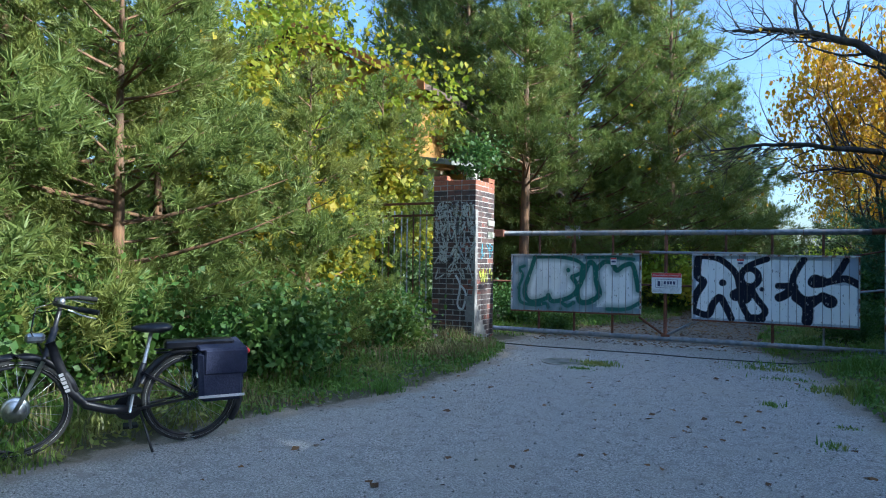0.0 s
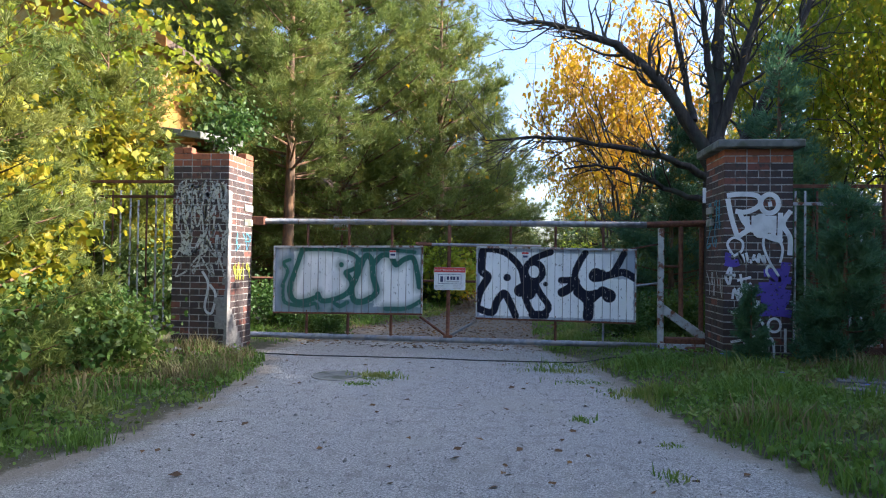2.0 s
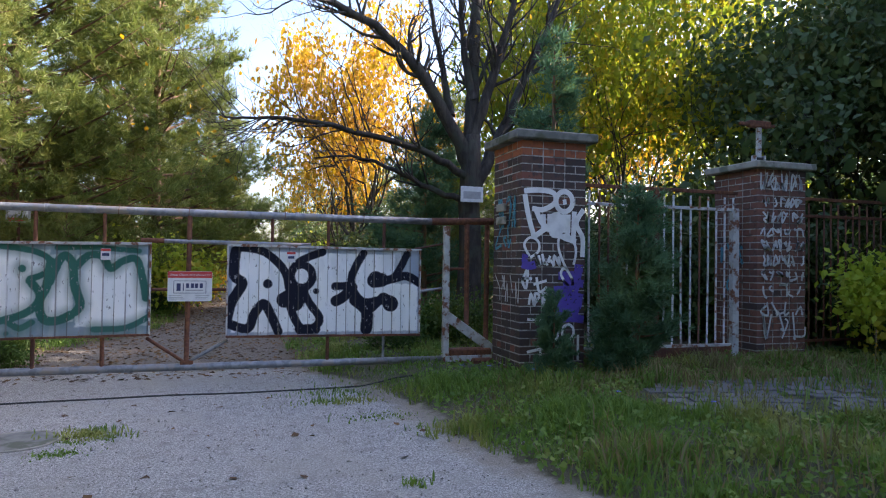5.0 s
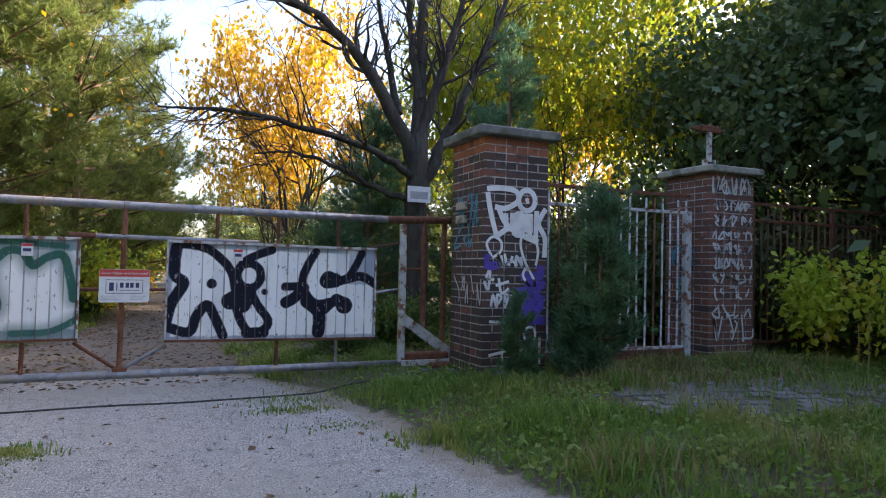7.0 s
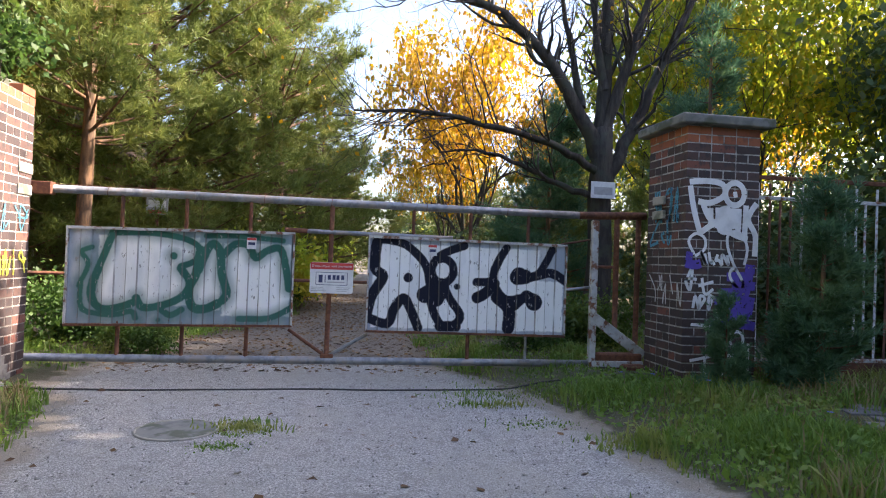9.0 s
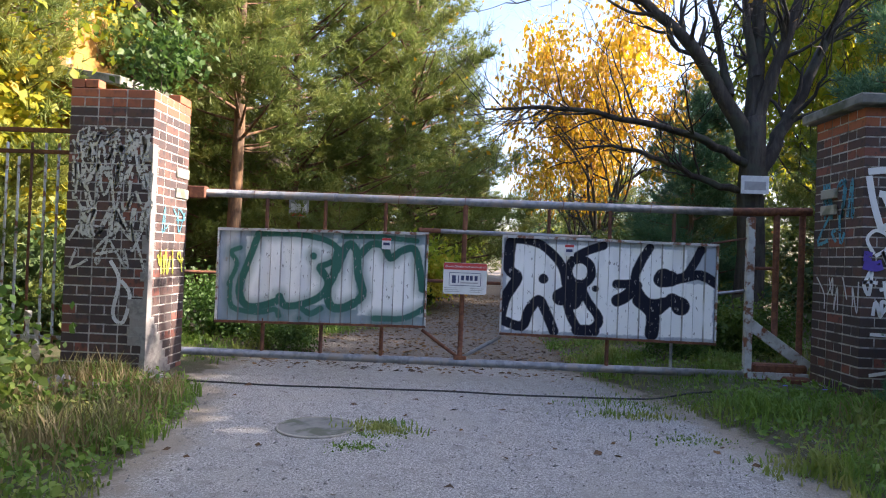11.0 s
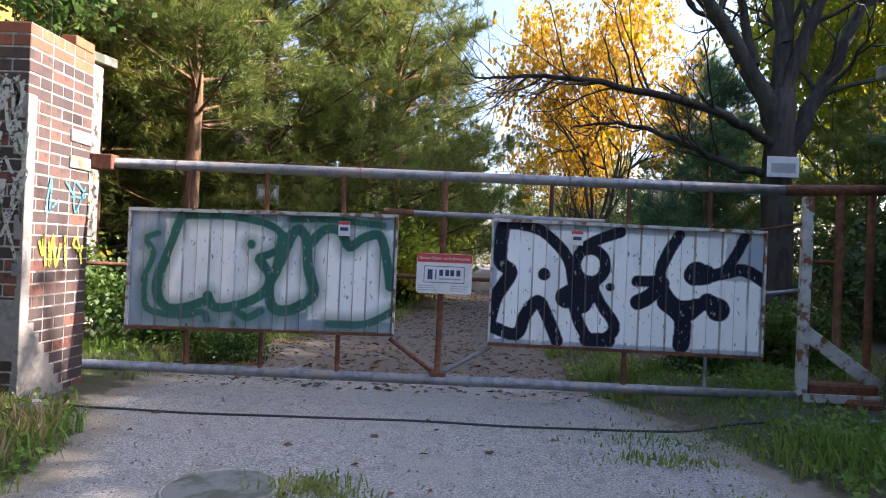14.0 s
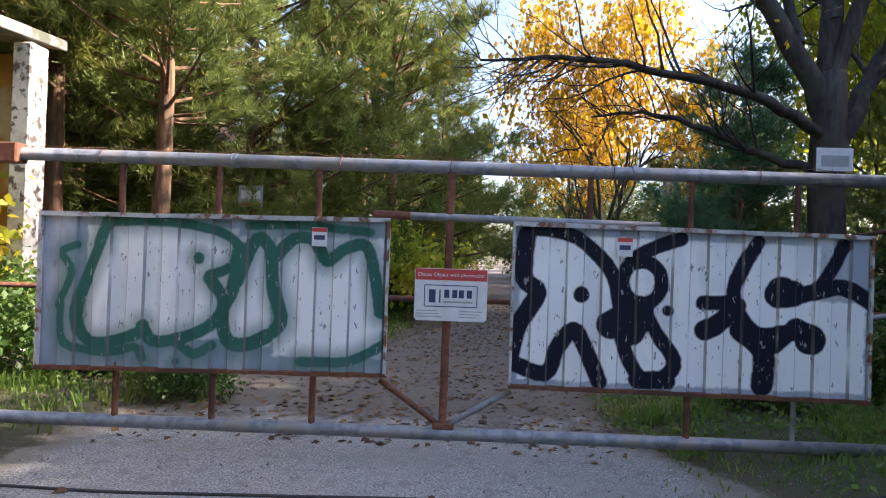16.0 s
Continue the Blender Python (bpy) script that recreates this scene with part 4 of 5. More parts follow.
# ---- houses ----
def house(x0, x1, y0, y1, eave, ridge, wall_mat, label, windows, over=0.5):
    """A gabled house with its ridge along y; windows: (side, place, sill, width, height), which are framed dark blocks
    that stand in for shaded openings.
    """
    h = thing("house", (x0 + x1) / 2, y0, 0, label, "house")
    w = (x1 - x0) / 2
    dp = y1 - y0
    bm = bmesh.new()
    for yy in (0, dp):
        pts = [(-w, yy, 0), (w, yy, 0), (w, yy, eave), (0, yy, ridge), (-w, yy, eave)]
        bm.faces.new([bm.verts.new(p) for p in (pts if yy == 0 else pts[::-1])])
    bm.verts.ensure_lookup_table()
    for a, b in ((1, 2), (2, 3), (3, 4), (4, 0)):
        i, j = bm.verts[a], bm.verts[b]
        k = {0: 5, 1: 6, 2: 7, 3: 8, 4: 9}
        order = [9, 8, 7, 6, 5]
        bm.faces.new([i, bm.verts[order[a]], bm.verts[order[b]], j])
    bmesh.ops.recalc_face_normals(bm, faces=bm.faces)
    part("wall", bm, wall_mat, h)
    sl = (ridge - eave) / w
    for s in (-1, 1):
        bm = bmesh.new()
        prof = [(0, ridge + 0.10), (s * (w + over), eave - over * sl + 0.10), (s * (w + over), eave - over * sl + 0.26), (0, ridge + 0.28)]
        a = [bm.verts.new((px, -over, pz)) for px, pz in prof]
        b = [bm.verts.new((px, dp + over, pz)) for px, pz in prof]
        bm.faces.new(a), bm.faces.new(b)
        for i in range(4):
            bm.faces.new((a[i], a[(i + 1) % 4], b[(i + 1) % 4], b[i]))
        bmesh.ops.recalc_face_normals(bm, faces=bm.faces)
        part("roof", bm, ROOF, h)
        bm = bmesh.new()
        prof = [(s * 0.02, ridge + 0.06), (s * (w + over), eave - over * sl + 0.04), (s * (w + over), eave - over * sl + 0.29), (s * 0.02, ridge + 0.31)]
        a = [bm.verts.new((px, -over - 0.05, pz)) for px, pz in prof]
        b = [bm.verts.new((px, -over - 0.005, pz)) for px, pz in prof]
        bm.faces.new(a), bm.faces.new(b)
        for i in range(4):
            bm.faces.new((a[i], a[(i + 1) % 4], b[(i + 1) % 4], b[i]))
        bmesh.ops.recalc_face_normals(bm, faces=bm.faces)
        part("verge_board", bm, ORANGE_WOOD, h, "orange stained verge board")
    for side, u, z, ww, hh in windows:
        if side == "f":
            b, fr = (u, u + ww, -0.004, 0.1, z, z + hh), (u - 0.08, u + ww + 0.08, -0.03, -0.006)
        else:
            b, fr = (w - 0.1, w + 0.004, u, u + ww, z, z + hh), None
        # The wall is not cut: a dark block paints the shade of the room.
        win = part("window", box(*b), DARK_GAP, h, "broken window, its shaded opening put on as a dark block")
        if fr:
            part("sill", box(fr[0], fr[1], -0.08, -0.006, z - 0.07, z), WHITE_WALL, win)
            part("window_frame", box(u - 0.08, u, -0.03, -0.006, z, z + hh), WHITE_WALL, win)
            part("window_frame", box(u + ww, u + ww + 0.08, -0.03, -0.006, z, z + hh), WHITE_WALL, win)
        else:
            part("sill", box(w + 0.005, w + 0.07, u - 0.05, u + ww + 0.05, z - 0.07, z), WHITE_WALL, win)
            part("window_frame", box(w + 0.005, w + 0.03, u + ww / 2 - 0.03, u + ww / 2 + 0.03, z, z + hh), WHITE_WALL, win)
    return h


h1 = house(-17.0, -8.9, 15.6, 17.2, 6.2, 8.3, OCHRE, "derelict ochre two-storey house with a gabled roof and porch", (("f", 0.9, 1.2, 1.1, 1.7), ("f", -1.4, 1.2, 1.1, 1.7), ("f", 0.6, 4.1, 1.0, 1.3), ("r", 1.2, 1.3, 1.0, 1.6)))
for x in (1.5, 2.9, 3.9):
    part("column", box(x + 1.0, x + 1.32, -1.15, -0.83, 0, 3.95, 0.02), WHITE_WALL, h1, "peeled white porch column")
part("porch_wall", box(4.05, 5.60, 0.22, 0.5, 0, 3.85, 0.02), OCHRE, h1, "ochre porch side wall")
part("column", box(5.62, 5.86, -0.15, 0.2, 0, 3.9, 0.02), WHITE_WALL, h1, "flaked whitewashed brick pier")
part("corner_post", box(3.90, 4.06, -0.12, 0.06, 0, 6.0, 0.02), ORANGE_WOOD, h1)
part("plaster_field", box(1.0, 3.85, -0.02, -0.004, 4.4, 6.0), WHITE_WALL, h1, "bare pale plaster")
bm = box(0.4, 5.85, -1.45, 0.6, 0, 0.14, 0.01)
for v in bm.verts:
    v.co.z += 4.45 - 0.13 * (v.co.x - 2.4) + 0.12 * min(v.co.y, 0.0)
part("porch_roof", bm, CONCRETE, h1, "grey lichened porch roof")
part("porch_beam", box(0.5, 5.6, -1.2, -0.8, 3.80, 3.95, 0.01), ORANGE_WOOD, h1, "orange stained beam")
house(-18.6, -9.8, 25.4, 34, 5.2, 8.6, BROWN_WALL, "derelict brown house with orange gable boards among pines", (("f", 2.2, 1.1, 1.3, 1.6), ("f", -0.6, 1.1, 1.3, 1.6), ("r", 1.5, 1.3, 1.2, 1.5)), 1.2)
house(11.5, 19.5, 52, 60, 4.0, 8.6, WHITE_WALL, "far pale house with a gabled roof behind the trees", (("f", -1.0, 1.2, 1.2, 1.5),))

# ---- trees ----
big_pine = put(pine(21, 13.5, 4.4, 0.06, 7600, 0.27, "tall sunlit pine with dense green crown"), -7.0, 23.7, 20)
for x, y, a, s in ((-3.6, 25.0, 100, 0.92), (-10.5, 21.5, 200, 1.05), (-5.2, 30.5, 310, 1.0), (-2.6, 38.0, 60, 0.8), (-13.5, 24, 140, 1.1), (-9.5, 33, 250, 1.15), (-2.9, 47, 10, 0.7), (-16, 17, 30, 1.0), (-18, 10, 80, 1.0), (6.5, 46, 80, 0.8), (9.5, 37, 180, 0.8), (4.3, 60, 30, 0.7), (-3.5, 58, 200, 0.75), (-14, 5, 220, 1.0)):
    again(big_pine, x, y, a, s)
tall_pine = put(pine(26, 11.5, 2.9, 0.30, 5200, 0.24, "pine with a clear lower trunk beside the house"), -6.9, 18.8, 0)
again(tall_pine, -9.3, 19.5, 140, 1.1)
# Added pines out of view, which keep sky light off the left side.
for x, y, a, s in ((-9.0, -5.0, 120, 1.0), (-6.0, -10.0, 220, 1.0), (-12.0, -4.0, 320, 1.1), (-10.5, 0.5, 80, 1.0), (-9.0, -13.0, 10, 1.1)):
    again(big_pine, x, y, a, s)
put(pine(27, 11.0, 3.5, 0.04, 9500, 0.16, "tall dense pine beside the drive"), -9.4, 5.2, 30)
mid_pine = put(pine(22, 6.2, 2.3, 0.02, 3600, 0.19, "young pine with branches down to the ground"), -7.6, 5.6, 0)
for x, y, a, s in ((-6.6, 8.2, 70, 0.72), (-8.0, 2.6, 150, 1.05), (-9.6, 7.8, 220, 1.1), (-7.6, -0.6, 300, 1.1), (-10.6, 4.4, 40, 1.3), (-8.6, 13.4, 90, 0.95), (6.5, 19.5, 30, 0.75), (4.6, 22.5, 200, 0.7), (8.5, 24, 120, 0.9), (-4.6, 18.8, 10, 0.42)):
    again(mid_pine, x, y, a, s)
small_pine = put(pine(23, 2.2, 0.46, 0.0, 1700, 0.14, "small dark young pine growing by the pillar", PINE_YOUNG), 3.38, 10.5, 0)
again(small_pine, 2.22, 10.42, 90, 0.45)
put(pine(25, 5.0, 1.7, 0.0, 2800, 0.2, "dark young pine beside the forked tree", PINE_YOUNG), 3.1, 19.0, 0)
thin_pine = put(pine(24, 4.9, 0.75, 0.25, 1100, 0.18, "thin young pine behind the pillar", PINE_YOUNG), 3.45, 12.9, 0)
again(thin_pine, 4.6, 14.4, 120, 0.7)

maple = put(broadleaf(31, 7.4, 21000, 0.165, MAPLE, "maple with yellow-green autumn leaves", "maple_tree", leaf_spread=0.45, first=0.3, category="maple tree"), -10.1, 8.9, 0)
again(maple, -11.8, 11.6, 20, 1.0)
again(maple, -12.5, 13.8, 190, 1.05)
again(maple, -8.3, 12.7, 75, 0.85)


def forked_tree(label):
    """A bare tree whose trunk forks low into long arching limbs."""
    rng = np.random.default_rng(77)
    tree = thing("bare_tree", 0, 0, 0, label, "tree")
    paths, tips = [], []

    def limb(root, ways, radius, twigs, depth):
        pts = [np.array(root, float)]
        for w in ways:
            pts.append(pts[-1] + np.array(w, float))
        pts = np.array(pts)
        t = np.linspace(0, len(pts) - 1, len(pts) * 4)
        p = np.stack([np.interp(t, np.arange(len(pts)), pts[:, i]) for i in range(3)], 1)
        for _ in range(3):
            p[1:-1] = (p[:-2] + 2 * p[1:-1] + p[2:]) / 4
        p[1:] += rng.normal(0, 0.02, (len(p) - 1, 3))
        rad = radius * (1 - 0.8 * np.linspace(0, 1, len(p)))
        paths.append((p, rad))
        for k in range(twigs):
            i = rng.integers(len(p) // 4, len(p))
            d = p[min(i + 1, len(p) - 1)] - p[i - 1]
            side = unit(np.cross(d, rng.normal(0, 1, 3)))
            grow(rng, p[i], unit(unit(d) * 0.7 + side * 0.8 + np.array([0, 0, 0.25])), rng.uniform(0.7, 1.5), max(0.012, rad[i] * 0.4), depth, paths, tips, 0.0, 2)

    paths.append((np.array([(0, 0, -0.1), (-0.02, 0, 0.5), (0.02, 0, 1.6), (-0.03, 0.02, 2.7), (0.0, 0, 3.6), (0.02, 0, 4.2)]), np.array([0.40, 0.31, 0.27, 0.26, 0.24, 0.20])))
    limb((0.0, 0, 3.6), [(0.05, 0.1, 1.5), (0.1, 0.1, 2), (0.0, 0.2, 2.2), (0.2, 0, 2.0)], 0.20, 34, 3)
    limb((-0.05, 0, 3.5), [(-0.55, -0.1, 1.0), (-0.75, -0.1, 1.1), (-1.1, 0.1, 0.9), (-1.4, 0.1, 0.5), (-1.0, 0, 0.1)], 0.18, 34, 3)
    limb((-0.05, 0, 3.2), [(-0.9, -0.3, 0.45), (-1.2, -0.3, 0.25), (-1.3, 0.0, 0.2), (-1.0, 0, 0.05), (-0.8, 0, -0.1)], 0.10, 30, 3)
    limb((-0.05, 0, 2.7), [(-0.8, 0.3, 0.25), (-0.9, 0.2, 0.5), (-0.9, 0.2, 0.25), (-0.8, 0, -0.1)], 0.085, 24, 3)
    limb((0.1, 0, 3.0), [(0.5, 0.1, 1.0), (0.7, 0.1, 1.5), (0.8, 0, 1.8), (0.6, 0, 1.6)], 0.17, 24, 3)
    limb((0.05, 0, 4.2), [(0.35, -0.2, 1.3), (0.4, -0.2, 1.6), (0.3, 0, 1.8)], 0.15, 24, 3)
    limb((-0.5, 0, 4.6), [(-0.15, 0.2, 1.0), (-0.25, 0.2, 1.5), (-0.3, 0.2, 1.8)], 0.10, 18, 3)
    limb((0.0, 0, 5.0), [(-0.2, 0.1, 1.2), (-0.15, -0.1, 1.6), (-0.4, 0, 1.6)], 0.11, 18, 3)
    v, f = tube_arrays(paths, 5)
    fast_mesh("trunk", v, f, BARK, tree, "", True)
    pts = np.concatenate(tips)
    pos = pts[rng.integers(0, len(pts), 420)] + rng.normal(0, 0.12, (420, 3))
    v, f = leaves(rng, pos, 0.10)
    fast_mesh("crown", v, f, YELLOW, tree)
    return tree


put(forked_tree("large dark bare tree whose trunk forks into arching limbs"), 3.74, 17.46)
yellow_tree = put(broadleaf(33, 15.5, 9000, 0.24, YELLOW, "half-bare tree with golden autumn leaves", "autumn_tree", stems=4, depth=5, leaf_spread=0.26, first=0.30, thick=0.019, spread=0.14, bare=0.25), 4.4, 35.6, 0)
yellow_tree.scale = (0.85, 0.85, 1.32)
again(yellow_tree, 4.6, 43.5, 130).scale = (0.6, 0.6, 1.05)
again(yellow_tree, 17.0, 33.0, 250).scale = (0.7, 0.7, 1.35)
lime_tree = put(broadleaf(34, 11.5, 11000, 0.2, LIME, "slim tree with sunlit yellow-green leaves", "leafy_tree", stems=3, depth=4, leaf_spread=0.45, first=0.36, thick=0.012, spread=0.2), 11.0, 22.0, 0)
lime_tree.scale = (0.85, 0.85, 1.25)
again(lime_tree, 14.0, 20.5, 100).scale = (0.9, 0.9, 1.35)
again(lime_tree, 8.6, 23.5, 220).scale = (0.75, 0.75, 1.2)
again(lime_tree, 12.6, 26.0, 310).scale = (1.0, 1.0, 1.4)
again(lime_tree, -13.0, 14.0, 10, 0.9)
dark_tree = put(broadleaf(35, 11.0, 12000, 0.20, DARK, "dense dark green broadleaf tree", "leafy_tree", stems=2, depth=4, leaf_spread=0.55, first=0.34, thick=0.014, spread=0.4), 13.6, 15.0, 0)
# Copies beside and behind the view are added, unseen, to shade the drive.
for x, y, a, s in ((13.0, 10.5, 300, 1.0), (13.4, 6.0, 20, 1.0), (13.0, 1.5, 90, 1.0), (13.5, -3.0, 190, 1.0), (13.2, -7.5, 40, 1.05), (15.5, 4.6, 70, 1.3), (15.0, 1.8, 200, 1.25), (16.2, -1.6, 300, 1.3), (14.6, -3.2, 120, 1.2), (14.2, 4.2, 20, 1.15), (16.4, -4.6, 160, 1.3), (14.8, -7.4, 240, 1.25), (18, 9.5, 260, 1.4), (17.5, 1.5, 330, 1.1), (17.5, -3, 10, 1.25), (16.5, -6.5, 70, 1.25), (15.6, 3.6, 160, 1.15), (15.4, -0.8, 250, 1.15), (15.6, 8.2, 330, 1.15), (15.2, -5.0, 10, 1.15), (14.6, 1.2, 60, 1.1), (18, 5.5, 110, 1.4), (18.5, 13, 210, 1.4), (19, 15, 40, 1.2), (16.5, 11.3, 100, 1.3), (14.6, 16.6, 30, 1.08), (12.6, 13.4, 250, 0.9), (16.0, 15.2, 330, 1.15), (5, -16, 0, 1.1), (-3, -18, 70, 1.1), (-12, -12, 140, 1.1), (10, -14, 200, 1.2)):
    again(dark_tree, x, y, a, s)
for x, y, a, s in ((16, 45, 0, 1.2), (22, 38, 60, 1.4), (12, 70, 90, 1.1), (-9, 66, 200, 1.2), (-16, 52, 300, 1.3), (-0.5, 105, 20, 0.8), (-7, 90, 20, 1.1), (9, 88, 120, 1.0), (-20, 40, 60, 1.3), (-24, 24, 10, 1.3), (-22, 0, 10, 1.2)):
    again(dark_tree, x, y, a, s)
hedge = put(broadleaf(45, 2.6, 5000, 0.15, DARK, "dense dark undergrowth behind the fence", "undergrowth", stems=9, depth=2, leaf_spread=0.35, first=0.42, thick=0.01, spread=0.7, category="shrub", group="undergrowth"), 8.2, 13.2, 0)
for x, y, a, s in ((10.6, 13.0, 60, 1.1), (12.8, 12.4, 140, 1.2), (6.6, 14.6, 200, 0.9), (5.6, 16.8, 260, 0.9), (9.4, 16.0, 310, 1.3), (12.2, 17.5, 20, 1.4), (15, 13, 80, 1.4), (7.6, 19.5, 150, 1.2), (10.8, 20, 240, 1.4), (6.0, 26, 300, 1.4), (3.6, 28.5, 30, 1.1), (13.4, 8.6, 100, 1.2), (16, 11, 20, 2.0), (18.5, 14, 70, 2.2), (22, 12, 260, 2.4), (20, 18, 120, 2.0), (16.5, 19.5, 190, 1.6), (14, 24, 40, 1.8), (24, 17, 80, 2.4), (27, 28, 30, 3.0), (30, 25, 150, 3.2), (33, 21, 240, 3.2), (24, 31, 300, 3.0), (21, 24, 100, 2.4), (-11.6, 13.8, 10, 1.1), (-7.5, 12.7, 50, 0.75), (-9.0, 12.6, 130, 0.9), (-9.6, 1.0, 90, 1.1), (-12, 9.5, 170, 1.3), (5.5, 31, 220, 1.3), (3.6, 50, 20, 1.6), (-3.6, 52, 120, 1.6), (-8, 38, 70, 1.6), (8.5, 52, 10, 2.0)):
    again(hedge, x, y, a, s)

bush = put(broadleaf(41, 1.5, 5200, 0.085, GREEN, "dense green roadside shrub", "shrub", stems=7, depth=2, leaf_spread=0.2, first=0.42, thick=0.012, spread=0.8, category="shrub", group="shrubs"), -5.9, 6.4, 0)
for x, y, a, s in ((-6.0, 8.6, 60, 0.9), (-6.6, 4.7, 130, 1.1), (-7.2, 9.6, 200, 0.95), (-6.4, 3.0, 250, 1.0), (-8.6, 10.6, 300, 1.2), (-6.9, 1.2, 20, 1.1), (-5.6, 14.2, 80, 0.85), (-4.5, 13.7, 20, 0.5), (-6.6, 13.5, 170, 0.9), (-4.7, 15.2, 260, 0.7), (-7.3, 14.9, 310, 1.0), (-4.9, 16.4, 140, 0.7), (-5.5, 19.5, 20, 1.0), (1.2, 15.0, 50, 0.6), (2.4, 14.0, 180, 0.7), (1.6, 19.0, 260, 1.0), (2.6, 24.0, 10, 1.2), (6.8, 13.4, 40, 1.0), (9.4, 12.6, 140, 1.3), (8.6, 10.9, 90, 1.0), (10.4, 10.6, 220, 1.2), (0.9, 13.4, 30, 0.4), (-3.6, 22, 60, 0.9), (-3.2, 28, 160, 1.0), (-2.6, 34, 220, 1.2), (2.4, 42, 80, 1.4)):
    again(bush, x, y, a, s)
lime_bush = put(broadleaf(42, 2.0, 2600, 0.12, LIME_SHRUB, "bright yellow-green shrub beside the pillar", "shrub", stems=6, depth=2, leaf_spread=0.2, first=0.4, thick=0.011, spread=0.75, bare=0.3, category="shrub", group="shrubs"), 7.7, 10.5, 0)
for x, y, a, s in ((-3.4, 21.5, 40, 1.2), (-3.0, 27.0, 160, 1.4), (-2.7, 33.0, 230, 1.6), (1.8, 31.0, 90, 1.3)):
    again(lime_bush, x, y, a, s)
yel_bush = put(broadleaf(43, 1.8, 2600, 0.11, YELLOW, "bright yellow sunlit shrub beside the drive", "shrub", stems=6, depth=2, leaf_spread=0.25, first=0.4, thick=0.011, spread=0.75, category="shrub", group="shrubs"), -3.0, 24.5, 0)
again(yel_bush, -2.8, 30.5, 120, 1.2)
sapling = put(broadleaf(44, 1.1, 1300, 0.07, GREEN, "small leafy sapling on top of the brick pillar", "sapling", stems=3, depth=2, leaf_spread=0.12, first=0.4, thick=0.012, spread=0.5), -5.5, 11.8, 0, 1.15, 31.6 * COURSE)

board = thing("tree_sign", 3.62, 17.10, 3.0, "small pale notice board nailed to the tree trunk", "sign")
part("plate", box(-0.26, 0.26, -0.012, 0.012, -0.17, 0.17, 0.004), SIGN_WHITE, board)
part("print", box(-0.2, 0.2, -0.016, -0.013, -0.10, 0.06), SIGN_GREY, board)


warn = thing("warning_board", -6.06, 20.9, 0, "pale weathered warning board on a post among pines", "sign")
part("post", box(-0.03, 0.03, 0.01, 0.06, -0.1, 2.7, 0.005), RUST, warn)
part("plate", box(-0.25, 0.25, -0.008, 0.008, 2.28, 2.72, 0.004), SIGN_GREY, warn)
part("print", box(-0.2, 0.2, -0.012, -0.0095, 2.45, 2.62), SIGN_WHITE, warn)
part("red_band", box(-0.2, 0.2, -0.012, -0.0095, 2.30, 2.38), SIGN_RED, warn, "red band")

# ---- grass, leaves, small things ----
def blades(rng, x, y, h, mat, label, lean=0.5):
    n = len(x)
    root = np.stack([x, y, ground_z(x, y) - 0.01], 1)
    a = rng.uniform(0, 6.283, n)
    hh = h * rng.uniform(0.4, 1.2, n) * (0.55 + 0.9 * np.clip(np.sin(3.1 * x + 1.7 * y) * np.sin(2.7 * y - 1.9 * x) + 0.4, 0, 1))
    out_ = np.stack([np.cos(a), np.sin(a), np.zeros(n)], 1) * (hh * lean * rng.uniform(0.1, 1.2, n))[:, None]
    side = np.stack([-np.sin(a), np.cos(a), np.zeros(n)], 1) * (0.0035 + 0.006 * rng.random(n))[:, None]
    up = np.stack([np.zeros(n), np.zeros(n), hh], 1)
    v = np.stack([root - side, root + side, root + up * 0.6 + out_ * 0.4 + side * 0.8, root + up * 0.6 + out_ * 0.4 - side * 0.8, root + up * 0.92 + out_], 1)
    i = np.arange(n)[:, None] * 5
    f = np.concatenate([i + np.array([[0, 1, 2]]), i + np.array([[0, 2, 3]]), i + np.array([[3, 2, 4]])])
    ob = fast_mesh("grass", v.reshape(-1, 3), f, mat)
    return tagged(ob, label, "grass", kind="stuff")


def clumped(rng, x0, x1, y0, y1, n, spread=0.13):
    c = max(1, n // 45)
    cx, cy = rng.uniform(x0, x1, c), rng.uniform(y0, y1, c)
    k = rng.integers(0, c, n)
    return cx[k] + rng.normal(0, spread, n), cy[k] + rng.normal(0, spread, n)


rng = np.random.default_rng(5)
gxs, gys = [], []
for a, n in (((-6.6, -3.7, 2.0, 11.2), 30000), ((0.4, 6.0, 5.0, 11.2), 62000), ((5.0, 9.5, 7.5, 11.5), 16000), ((-0.5, 4.0, 12.2, 24), 26000), ((-6, -2.5, 12.4, 24), 16000)):
    x, y = clumped(rng, *a, n)
    o = np.maximum(left_edge(y) - x, x - right_edge(y))
    keep = (o > rng.uniform(-0.25, 0.9, len(x)) ** 2 * np.where(x > 0, 1.0, 0.5) - 0.05) & ~((((x - 4.4) / 2.0) ** 2 + ((y - 9.0) / 1.0) ** 2 < 0.95) & (rng.random(len(x)) < 0.9))
    keep &= np.sin(2.1 * x + 1.3 * y) * np.sin(1.7 * y - 0.9 * x + 1) + 0.6 * np.sin(4.6 * x + 1) * np.sin(4.1 * y) > rng.uniform(-0.75, 0.15, len(x)) - 0.35 * np.clip(o - 0.6, 0, 1.5)
    gxs.append(x[keep]), gys.append(y[keep])
blades(rng, np.concatenate(gxs), np.concatenate(gys), 0.15, GRASS, "green grass tufts on the verges", 0.8)
gxs, gys = [], []
